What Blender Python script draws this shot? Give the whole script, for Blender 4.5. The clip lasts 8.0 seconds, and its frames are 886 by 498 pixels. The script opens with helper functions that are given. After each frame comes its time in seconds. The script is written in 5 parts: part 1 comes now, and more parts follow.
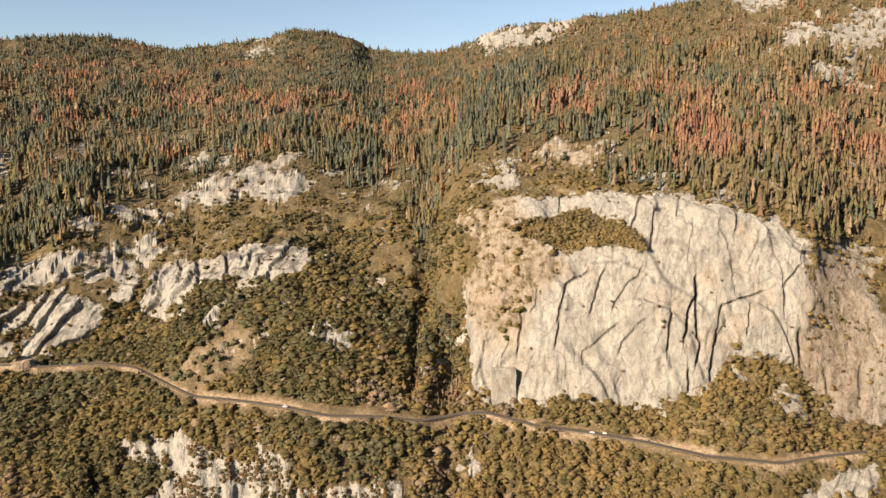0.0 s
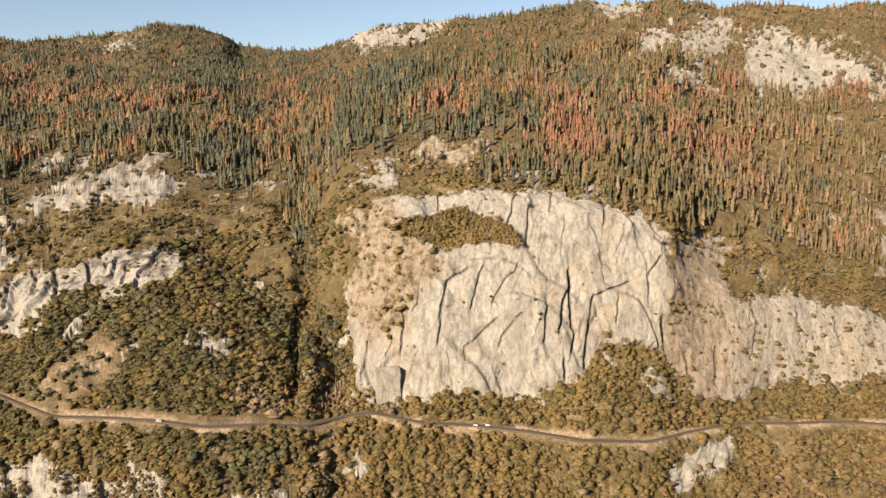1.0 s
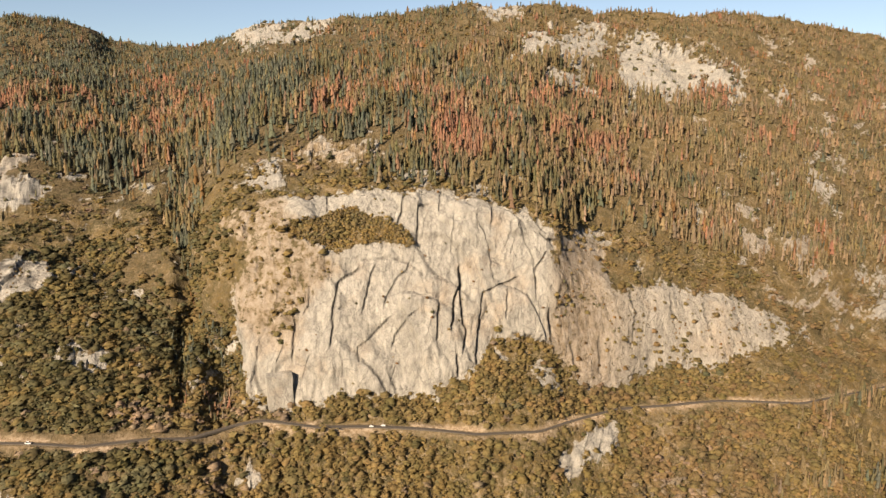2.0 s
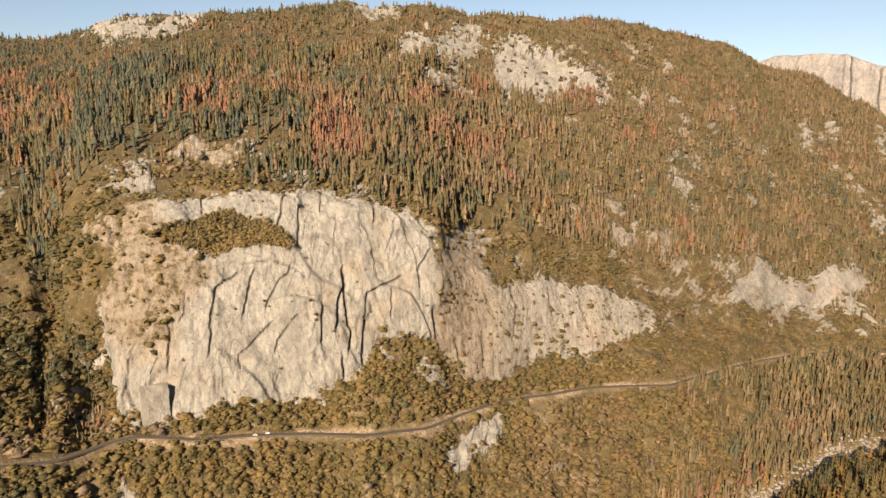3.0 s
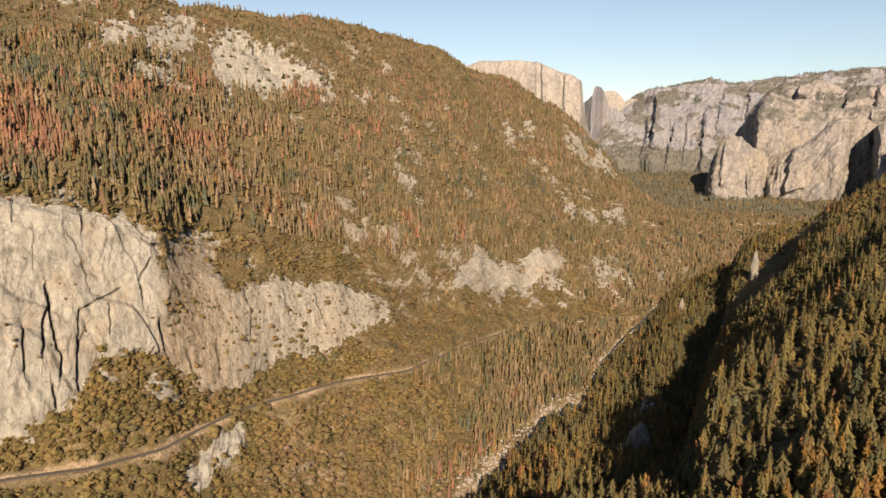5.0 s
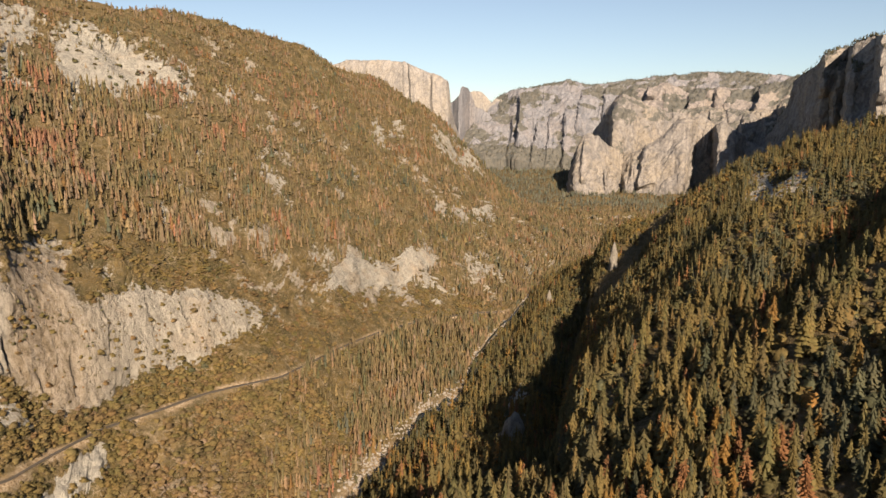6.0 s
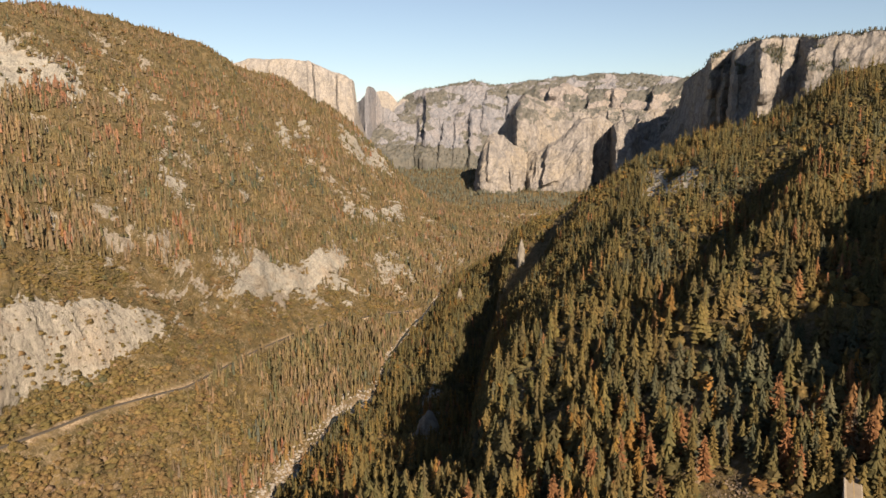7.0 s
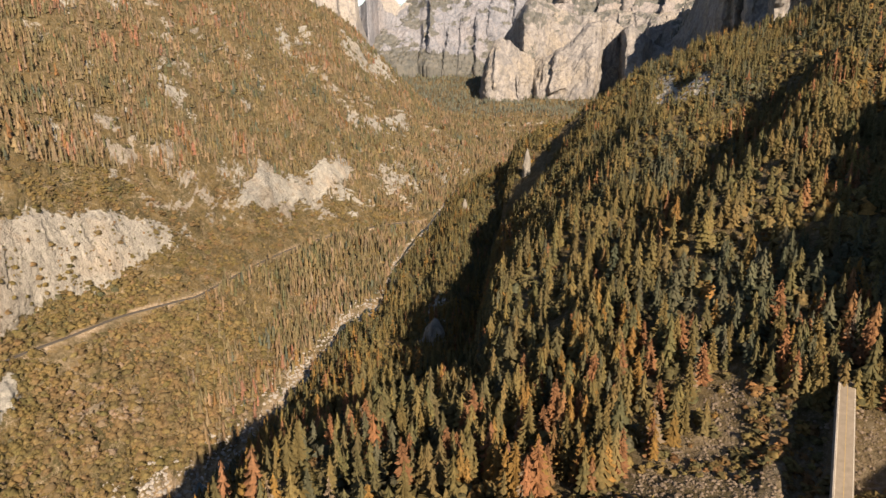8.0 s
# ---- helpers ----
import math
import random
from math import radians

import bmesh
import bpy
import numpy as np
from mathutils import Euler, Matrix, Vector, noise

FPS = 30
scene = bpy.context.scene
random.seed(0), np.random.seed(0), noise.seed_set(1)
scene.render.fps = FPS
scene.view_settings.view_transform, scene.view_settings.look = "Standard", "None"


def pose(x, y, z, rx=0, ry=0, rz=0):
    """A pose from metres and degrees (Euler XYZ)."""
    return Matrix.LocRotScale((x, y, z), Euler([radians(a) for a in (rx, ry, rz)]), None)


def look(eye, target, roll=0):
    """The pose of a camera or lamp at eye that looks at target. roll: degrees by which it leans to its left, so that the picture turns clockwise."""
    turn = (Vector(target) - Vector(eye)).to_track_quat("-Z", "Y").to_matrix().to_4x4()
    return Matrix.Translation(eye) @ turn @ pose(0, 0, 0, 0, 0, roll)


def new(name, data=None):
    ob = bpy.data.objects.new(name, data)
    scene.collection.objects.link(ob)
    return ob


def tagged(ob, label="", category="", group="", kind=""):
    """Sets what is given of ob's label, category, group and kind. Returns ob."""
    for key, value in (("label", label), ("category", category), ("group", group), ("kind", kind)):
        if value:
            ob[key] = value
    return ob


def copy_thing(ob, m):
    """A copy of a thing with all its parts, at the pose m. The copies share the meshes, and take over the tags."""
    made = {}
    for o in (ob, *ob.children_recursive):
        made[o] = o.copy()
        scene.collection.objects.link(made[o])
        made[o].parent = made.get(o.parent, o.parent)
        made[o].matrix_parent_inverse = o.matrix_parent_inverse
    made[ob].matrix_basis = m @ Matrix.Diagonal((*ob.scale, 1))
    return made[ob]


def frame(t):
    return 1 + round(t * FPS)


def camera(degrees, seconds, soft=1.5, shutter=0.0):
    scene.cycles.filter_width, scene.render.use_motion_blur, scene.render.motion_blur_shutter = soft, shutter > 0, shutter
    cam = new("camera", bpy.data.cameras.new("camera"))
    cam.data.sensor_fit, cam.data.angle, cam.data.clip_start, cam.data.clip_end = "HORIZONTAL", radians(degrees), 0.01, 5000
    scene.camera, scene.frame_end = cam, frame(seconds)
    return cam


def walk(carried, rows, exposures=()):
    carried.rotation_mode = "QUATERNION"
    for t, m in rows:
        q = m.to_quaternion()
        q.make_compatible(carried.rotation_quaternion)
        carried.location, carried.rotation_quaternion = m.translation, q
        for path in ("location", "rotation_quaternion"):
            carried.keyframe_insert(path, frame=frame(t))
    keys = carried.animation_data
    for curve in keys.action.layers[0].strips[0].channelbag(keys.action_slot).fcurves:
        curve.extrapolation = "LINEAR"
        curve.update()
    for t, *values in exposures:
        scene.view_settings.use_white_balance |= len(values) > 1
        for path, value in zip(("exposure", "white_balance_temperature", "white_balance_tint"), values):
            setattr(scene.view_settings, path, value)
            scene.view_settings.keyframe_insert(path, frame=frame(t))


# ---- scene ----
# The lookout is the origin: bearings in degrees clockwise from +y, metres, z = 0 at the lookout's eye.
cam = camera(64.27, 8.0, soft=1.5)
walk(cam, [
    (0.0, pose(0, 0, 0, 80.50, 0.08, -0.00)),
    (0.5, pose(0, 0, 0, 80.46, 0.11, -5.16)),
    (1.0, pose(0, 0, 0, 80.44, 0.06, -9.81)),
    (1.5, pose(0, 0, 0, 80.43, 0.05, -14.31)),
    (3.0, pose(0, 0, 0, 80.38, -0.03, -28.37)),
    (3.5, pose(0, 0, 0, 80.35, -0.02, -33.89)),
    (4.0, pose(0, 0, 0, 80.30, -0.07, -39.36)),
    (4.5, pose(0, 0, 0, 80.24, -0.09, -44.74)),
    (5.0, pose(0, 0, 0, 80.26, -0.15, -50.03)),
    (5.2, pose(0, 0, 0, 80.26, -0.15, -52.38)),
    (6.3, pose(0, 0, 0, 80.24, -0.10, -63.38)),
    (6.5, pose(0, 0, 0, 80.24, -0.08, -65.29)),
    (6.7, pose(0, 0, 0, 80.24, -0.02, -66.60)),
    (6.85, pose(0, 0, 0, 80.24, 0.03, -67.55)),
    (7.0, pose(0, 0, 0, 80.24, 0.08, -67.89)),
    (7.5, pose(0, 0, 0, 80.20, 0.18, -67.76)),
    (7.7, pose(0, 0, 0, 80.05, 0.24, -67.72)),
    (7.8, pose(0, 0, 0, 78.00, 0.30, -67.68)),
    (7.9, pose(0, 0, 0, 76.02, 0.34, -67.65)),
    (8.0, pose(0, 0, 0, 72.97, 0.36, -67.52)),
], exposures=[
    (0.0, 1.44, 6250, 10), (1.5, 1.33, 6350, 10), (3.5, 1.22, 6500, 11), (5.0, 1.17, 6500, 11),
    (6.5, 1.16, 6350, 10), (7.5, 1.18, 6350, 10), (8.0, 1.36, 6120, 10),
])

# ---------------------------------------------------------------- light
SUN_BEARING, SUN_HEIGHT = 228.0, 28.5
world = bpy.data.worlds.new("world")
scene.world = world
world.use_nodes = True
wn = world.node_tree.nodes
sky = wn.new("ShaderNodeTexSky")
sky.sky_type, sky.sun_disc = "NISHITA", False
sky.sun_elevation, sky.sun_rotation = radians(SUN_HEIGHT), radians(SUN_BEARING)
sky.altitude, sky.air_density, sky.dust_density, sky.ozone_density = 1500, 1.1, 0.5, 1.4
wn["Background"].inputs["Strength"].default_value = 0.047
haze = wn.new("ShaderNodeHueSaturation")
haze.inputs["Saturation"].default_value = 0.80
world.node_tree.links.new(sky.outputs["Color"], haze.inputs["Color"])
world.node_tree.links.new(haze.outputs["Color"], wn["Background"].inputs["Color"])
sun = new("sun", bpy.data.lights.new("sun", "SUN"))
sun.data.energy, sun.data.angle, sun.data.color = 5.0, radians(0.5), (1.0, 0.79, 0.57)
b, h = radians(SUN_BEARING), radians(SUN_HEIGHT)
sun.matrix_world = look((600 * math.sin(b) * math.cos(h), 600 * math.cos(b) * math.cos(h), 600 * math.sin(h)), (0, 0, 0))


# ---------------------------------------------------------------- noise on arrays
def lattice(ix, iy, iz, seed):
    n = (ix * 374761393 + iy * 668265263 + iz * 2147483647 + seed * 974711) & 0xFFFFFFFF
    n = ((n ^ (n >> 13)) * 1274126177) & 0xFFFFFFFF
    n = ((n ^ (n >> 16)) * 2246822519) & 0xFFFFFFFF
    return (n ^ (n >> 15)) / 4294967295.0


def value_noise(p, seed=0):
    i = np.floor(p).astype(np.int64)
    f = p - i
    f = f * f * f * (f * (f * 6 - 15) + 10)
    total = 0.0
    for dx in (0, 1):
        for dy in (0, 1):
            for dz in (0, 1):
                w = (f[:, 0] if dx else 1 - f[:, 0]) * (f[:, 1] if dy else 1 - f[:, 1]) * (f[:, 2] if dz else 1 - f[:, 2])
                total = total + w * lattice(i[:, 0] + dx, i[:, 1] + dy, i[:, 2] + dz, seed)
    return total * 2 - 1


def fbm(p, size, octaves=4, seed=0, gain=0.5):
    """Layered noise between about -1 and 1; size: metres of the largest features, one number or one for each axis."""
    q, total, amp, norm = p / np.asarray(size, float), 0.0, 1.0, 0.0
    for k in range(octaves):
        total = total + amp * value_noise(q, seed + 17 * k)
        norm += amp
        q, amp = q * 2.03 + 11.3, amp * gain
    return total / norm * 1.5


def ridged(p, size, octaves=3, seed=0):
    q, total, amp = p / np.asarray(size, float), 0.0, 1.0
    for k in range(octaves):
        total = total + amp * (1 - 2 * np.abs(value_noise(q, seed + 31 * k)))
        q, amp = q * 2.1 + 5.7, amp * 0.5
    return total / 1.75


def smooth(a, b, x):
    t = np.clip((x - a) / (b - a), 0, 1)
    return t * t * (3 - 2 * t)


def inside(az, el, ring):
    """Signed distance in degrees to a closed ring of (bearing, dip): positive inside."""
    best = np.full(az.shape, 1e9)
    odd = np.zeros(az.shape, bool)
    for (ax, ay), (bx, by) in zip(ring, ring[1:] + ring[:1]):
        ex, ey = bx - ax, by - ay
        t = np.clip(((az - ax) * ex + (el - ay) * ey) / (ex * ex + ey * ey + 1e-9), 0, 1)
        best = np.minimum(best, np.hypot(az - ax - t * ex, el - ay - t * ey))
        cross = ((ay > el) != (by > el)) & (az < (bx - ax) * (el - ay) / (by - ay + 1e-12) + ax)
        odd ^= cross
    return np.where(odd, best, -best)


def along(az, el, course):
    """Distance in degrees to an open course of (bearing, dip), and which side of it: 1 to the right, -1 to the left."""
    best, side = np.full(az.shape, 1e9), np.ones(az.shape)
    for (ax, ay), (bx, by) in zip(course, course[1:]):
        ex, ey = bx - ax, by - ay
        t = np.clip(((az - ax) * ex + (el - ay) * ey) / (ex * ex + ey * ey + 1e-9), 0, 1)
        d = np.hypot(az - ax - t * ex, el - ay - t * ey)
        cross = ex * (el - ay) - ey * (az - ax)
        if ey > 0 or (ey == 0 and ex < 0):
            cross = -cross
        side = np.where(d < best, np.where(cross > 0, 1.0, -1.0), side)
        best = np.minimum(best, d)
    return best, side


# ---------------------------------------------------------------- materials
def nodes_of(name, rough=0.9, spec=0.15):
    m = bpy.data.materials.new(name)
    m.use_nodes = True
    nt = m.node_tree
    bsdf = nt.nodes["Principled BSDF"]
    bsdf.inputs["Roughness"].default_value = rough
    bsdf.inputs["Specular IOR Level"].default_value = spec
    return m, nt, bsdf


def ramp(nt, fac, stops):
    r = nt.nodes.new("ShaderNodeValToRGB")
    while len(r.color_ramp.elements) < len(stops):
        r.color_ramp.elements.new(0.5)
    for e, (p, c) in zip(r.color_ramp.elements, stops):
        e.position, e.color = p, (*c, 1) if len(c) == 3 else c
    nt.links.new(fac, r.inputs[0])
    return r.outputs[0]


def noise_node(nt, scale, detail=4.0, rough=0.55, stretch=(1, 1, 1), kind="ShaderNodeTexNoise"):
    g = nt.nodes.new("ShaderNodeNewGeometry")
    mp = nt.nodes.new("ShaderNodeMapping")
    mp.inputs["Scale"].default_value = [scale * s for s in stretch]
    nt.links.new(g.outputs["Position"], mp.inputs["Vector"])
    n = nt.nodes.new(kind)
    n.inputs["Scale"].default_value = 1.0
    if "Detail" in n.inputs:
        n.inputs["Detail"].default_value = detail
        n.inputs["Roughness"].default_value = rough
    nt.links.new(mp.outputs[0], n.inputs["Vector"])
    return n.outputs[0]


def mix(nt, fac, a, b, how="MIX"):
    m = nt.nodes.new("ShaderNodeMix")
    m.data_type, m.blend_type = "RGBA", how
    for sock, v in ((m.inputs[0], fac), (m.inputs[6], a), (m.inputs[7], b)):
        if isinstance(v, (int, float)):
            sock.default_value = v
        elif isinstance(v, tuple):
            sock.default_value = (*v, 1)
        else:
            nt.links.new(v, sock)
    return m.outputs[2]


def attr(nt, name):
    a = nt.nodes.new("ShaderNodeAttribute")
    a.attribute_name = name
    return a


def bump(nt, bsdf, height, strength, distance):
    bp = nt.nodes.new("ShaderNodeBump")
    bp.inputs["Strength"].default_value, bp.inputs["Distance"].default_value = strength, distance
    nt.links.new(height, bp.inputs["Height"])
    nt.links.new(bp.outputs[0], bsdf.inputs["Normal"])


def creases(nt, scale, stretch=(1, 1, 1), detail=5.0, lean=0.0):
    """Ridged noise: sharp fracture lines."""
    out = noise_node(nt, scale, detail, 0.6, stretch)
    n = out.node
    n.noise_type = "RIDGED_MULTIFRACTAL"
    n.normalize = True
    n.inputs["Lacunarity"].default_value, n.inputs["Offset"].default_value, n.inputs["Gain"].default_value = 2.2, 0.9, 1.6
    return out


def granite_colour(nt, pale=(0.308, 0.292, 0.255), dark=(0.138, 0.130, 0.116), warm=(0.30, 0.23, 0.16), size=1.0):
    streak = noise_node(nt, 0.22 / size, 7, 0.68, (1, 1, 0.05))
    broad = noise_node(nt, 0.04 / size, 5, 0.62, (1, 1, 0.22))
    patch = noise_node(nt, 0.016 / size, 6, 0.65)
    grain = noise_node(nt, 0.7 / size, 7, 0.8)
    lichen = noise_node(nt, 0.06 / size, 8, 0.75)
    c = ramp(nt, streak, [(0.28, tuple(v * 1.5 for v in dark)), (0.42, tuple(v * 0.90 for v in pale)), (0.53, pale), (0.66, tuple(v * 1.13 for v in pale))])
    c = mix(nt, ramp(nt, broad, [(0.50, (0, 0, 0)), (0.64, (0.55, 0.55, 0.55))]), c, tuple(v * 0.66 for v in pale))
    c = mix(nt, ramp(nt, patch, [(0.53, (0, 0, 0)), (0.68, (0.5, 0.5, 0.5))]), c, warm)
    c = mix(nt, ramp(nt, lichen, [(0.58, (0, 0, 0)), (0.68, (0.4, 0.4, 0.4))]), c, tuple(v * 0.9 for v in dark))
    seep = noise_node(nt, 0.30 / size, 5, 0.6, (1, 1, 0.018))
    c = mix(nt, ramp(nt, seep, [(0.60, (0, 0, 0)), (0.68, (0.45, 0.45, 0.45))]), c, tuple(v * 0.9 for v in dark))
    blotch = noise_node(nt, 0.11 / size, 6, 0.7, (1, 1, 0.7))
    c = mix(nt, 0.85, c, ramp(nt, blotch, [(0.36, (0.70, 0.69, 0.68)), (0.48, (0.96, 0.96, 0.96)), (0.62, (1.10, 1.09, 1.06))]), "MULTIPLY")
    for scale, lean, thin, dark_share in ((0.055, 0.5, 0.020, 0.45), (0.13, -0.35, 0.030, 0.22)):
        crack = fractures(nt, scale / size, lean)
        c = mix(nt, ramp(nt, crack, [(thin * 0.4, (dark_share,) * 3), (thin, (0, 0, 0))]), c, tuple(v * 0.8 for v in dark))
    return mix(nt, 0.9, c, ramp(nt, grain, [(0.34, (0.52, 0.51, 0.50)), (0.48, (1, 1, 1)), (0.64, (1.14, 1.14, 1.12))]), "MULTIPLY")


def fractures(nt, scale, lean):
    """Distance to thin wandering joints, long upwards and leaning."""
    g = nt.nodes.new("ShaderNodeNewGeometry")
    warp = nt.nodes.new("ShaderNodeTexNoise")
    warp.inputs["Scale"].default_value, warp.inputs["Detail"].default_value = scale * 1.7, 4.0
    nt.links.new(g.outputs["Position"], warp.inputs["Vector"])
    push = nt.nodes.new("ShaderNodeVectorMath")
    push.operation = "MULTIPLY_ADD"
    push.inputs[1].default_value = (0.55 / scale,) * 3
    nt.links.new(warp.outputs["Color"], push.inputs[0])
    nt.links.new(g.outputs["Position"], push.inputs[2])
    mp = nt.nodes.new("ShaderNodeMapping")
    mp.inputs["Rotation"].default_value = (0, lean, 0)
    mp.inputs["Scale"].default_value = (scale, scale, scale * 0.30)
    nt.links.new(push.outputs[0], mp.inputs["Vector"])
    v = nt.nodes.new("ShaderNodeTexVoronoi")
    v.feature = "DISTANCE_TO_EDGE"
    v.inputs["Scale"].default_value = 1.0
    nt.links.new(mp.outputs[0], v.inputs["Vector"])
    return v.outputs["Distance"]


def ground_material():
    m, nt, bsdf = nodes_of("mountain_ground", 0.95, 0.1)
    rock = granite_colour(nt)
    slab = ramp(nt, noise_node(nt, 0.10, 7, 0.75), [(0.38, (0.150, 0.116, 0.075)), (0.48, (0.225, 0.182, 0.132)), (0.62, (0.29, 0.248, 0.195))])
    rock = mix(nt, attr(nt, "slab").outputs["Fac"], rock, slab)
    soil = ramp(nt, noise_node(nt, 0.05, 8, 0.75), [(0.38, (0.068, 0.055, 0.030)), (0.50, (0.135, 0.104, 0.058)), (0.64, (0.26, 0.205, 0.135))])
    tufts = ramp(nt, noise_node(nt, 0.30, 6, 0.75), [(0.46, (0, 0, 0)), (0.53, (0.9, 0.9, 0.9))])
    soil = mix(nt, tufts, soil, ramp(nt, noise_node(nt, 0.03, 4, 0.6), [(0.42, (0.060, 0.052, 0.021)), (0.58, (0.135, 0.094, 0.035))]))
    duff = ramp(nt, noise_node(nt, 0.16, 7, 0.75), [(0.38, (0.040, 0.036, 0.020)), (0.54, (0.088, 0.066, 0.036)), (0.66, (0.20, 0.150, 0.095))])
    cut = ramp(nt, noise_node(nt, 0.25, 7, 0.75), [(0.38, (0.15, 0.105, 0.058)), (0.52, (0.31, 0.235, 0.155)), (0.62, (0.40, 0.33, 0.24))])
    c = mix(nt, attr(nt, "duff").outputs["Fac"], soil, duff)
    edge = nt.nodes.new("ShaderNodeMath")
    edge.operation = "ADD"
    nt.links.new(attr(nt, "rock").outputs["Fac"], edge.inputs[0])
    j = nt.nodes.new("ShaderNodeMath")
    j.operation = "MULTIPLY_ADD"
    j.inputs[1].default_value, j.inputs[2].default_value = 2.2, -1.1
    nt.links.new(noise_node(nt, 0.12, 7, 0.75), j.inputs[0])
    nt.links.new(j.outputs[0], edge.inputs[1])
    c = mix(nt, ramp(nt, edge.outputs[0], [(0.42, (0, 0, 0)), (0.52, (1, 1, 1))]), c, rock)
    c = mix(nt, attr(nt, "cut").outputs["Fac"], c, cut)
    # shade of cracks and clefts, mixed dark into the base colour
    c = mix(nt, attr(nt, "crevice_shade").outputs["Fac"], c, (0.045, 0.042, 0.040))
    nt.links.new(c, bsdf.inputs["Base Color"])
    h = nt.nodes.new("ShaderNodeMath")
    h.operation = "ADD"
    soft = nt.nodes.new("ShaderNodeMath")
    soft.operation = "MULTIPLY"
    soft.inputs[1].default_value = 0.30
    nt.links.new(creases(nt, 0.06, (1, 1, 0.3)), soft.inputs[0])
    nt.links.new(soft.outputs[0], h.inputs[0])
    nt.links.new(noise_node(nt, 0.35, 8, 0.75), h.inputs[1])
    bump(nt, bsdf, h.outputs[0], 0.85, 2.6)
    return m


def far_rock_material(name, pale, dark, warm):
    m, nt, bsdf = nodes_of(name, 0.95, 0.1)
    streak = noise_node(nt, 0.030, 6, 0.62, (1, 1, 0.10))
    patch = noise_node(nt, 0.006, 5, 0.6, (1, 1, 0.6))
    c = ramp(nt, streak, [(0.30, dark), (0.46, tuple(v * 0.9 for v in pale)), (0.56, pale), (0.70, tuple(v * 1.14 for v in pale))])
    c = mix(nt, ramp(nt, patch, [(0.46, (0, 0, 0)), (0.62, (0.75, 0.75, 0.75))]), c, warm)
    c = mix(nt, 0.8, c, ramp(nt, noise_node(nt, 0.10, 6, 0.75), [(0.36, (0.60, 0.60, 0.62)), (0.50, (1, 1, 1)), (0.64, (1.18, 1.17, 1.15))]), "MULTIPLY")
    for scale, lean, share in ((0.011, 0.6, 0.5), (0.028, -0.4, 0.4)):
        c = mix(nt, ramp(nt, fractures(nt, scale, lean), [(0.012, (share,) * 3), (0.05, (0, 0, 0))]), c, tuple(v * 0.85 for v in dark))
    wood = ramp(nt, noise_node(nt, 0.03, 6, 0.7), [(0.35, (0.078, 0.082, 0.078)), (0.65, (0.145, 0.136, 0.118))])
    soft = nt.nodes.new("ShaderNodeMath")
    soft.operation = "ADD"
    nt.links.new(attr(nt, "wood").outputs["Fac"], soft.inputs[0])
    j = nt.nodes.new("ShaderNodeMath")
    j.operation = "MULTIPLY_ADD"
    j.inputs[1].default_value, j.inputs[2].default_value = 1.6, -0.8
    nt.links.new(noise_node(nt, 0.035, 6, 0.75), j.inputs[0])
    nt.links.new(j.outputs[0], soft.inputs[1])
    c = mix(nt, ramp(nt, soft.outputs[0], [(0.45, (0, 0, 0)), (0.60, (1, 1, 1))]), c, wood)
    nt.links.new(c, bsdf.inputs["Base Color"])
    bump(nt, bsdf, noise_node(nt, 0.05, 7, 0.7, (1, 1, 0.5)), 0.9, 10.0)
    return m


def foliage_material(name):
    m, nt, bsdf = nodes_of(name, 0.85, 0.08)
    a = attr(nt, "tint")
    g = noise_node(nt, 0.6, 3, 0.7)
    c = mix(nt, 0.7, a.outputs["Color"], ramp(nt, g, [(0.35, (0.55, 0.58, 0.6)), (0.65, (1.4, 1.32, 1.2))]), "MULTIPLY")
    c = mix(nt, 0.6, c, ramp(nt, noise_node(nt, 0.035, 4, 0.6), [(0.38, (0.72, 0.80, 0.85)), (0.62, (1.25, 1.17, 1.05))]), "MULTIPLY")
    leafy(nt, bsdf, c)
    return m


def leafy(nt, bsdf, colour, share=0.35):
    """Lets some light through the leaves."""
    tr = nt.nodes.new("ShaderNodeBsdfTranslucent")
    nt.links.new(colour, tr.inputs["Color"])
    sh = nt.nodes.new("ShaderNodeMixShader")
    sh.inputs[0].default_value = share
    nt.links.new(bsdf.outputs[0], sh.inputs[1])
    nt.links.new(tr.outputs[0], sh.inputs[2])
    nt.links.new(sh.outputs[0], nt.nodes["Material Output"].inputs["Surface"])
    nt.links.new(colour, bsdf.inputs["Base Color"])


def plain_material(name, lo, hi, scale, rough=0.9):
    m, nt, bsdf = nodes_of(name, rough, 0.2)
    nt.links.new(ramp(nt, noise_node(nt, scale, 6, 0.65), [(0.3, lo), (0.7, hi)]), bsdf.inputs["Base Color"])
    return m


GROUND, FOLIAGE = ground_material(), foliage_material("foliage")
# blue of the distant haze is put into this granite's base colours
HAZED_ROCK = far_rock_material("hazed_granite", (0.215, 0.214, 0.230), (0.130, 0.138, 0.158), (0.228, 0.212, 0.212))
TAWNY_ROCK = far_rock_material("tawny_granite", (0.240, 0.222, 0.206), (0.140, 0.136, 0.137), (0.270, 0.234, 0.186))
WARM_ROCK = far_rock_material("rosy_granite", (0.245, 0.220, 0.208), (0.140, 0.135, 0.134), (0.262, 0.228, 0.195))
PALE_ROCK = far_rock_material("pale_granite", (0.285, 0.265, 0.245), (0.195, 0.186, 0.182), (0.300, 0.268, 0.228))
ASPHALT = plain_material("asphalt", (0.060, 0.052, 0.043), (0.105, 0.090, 0.072), 0.5)
CONCRETE = plain_material("pale_road", (0.19, 0.155, 0.115), (0.26, 0.215, 0.16), 0.4)
RUBBLE = plain_material("weathered_rock", (0.075, 0.054, 0.036), (0.21, 0.165, 0.12), 0.5)
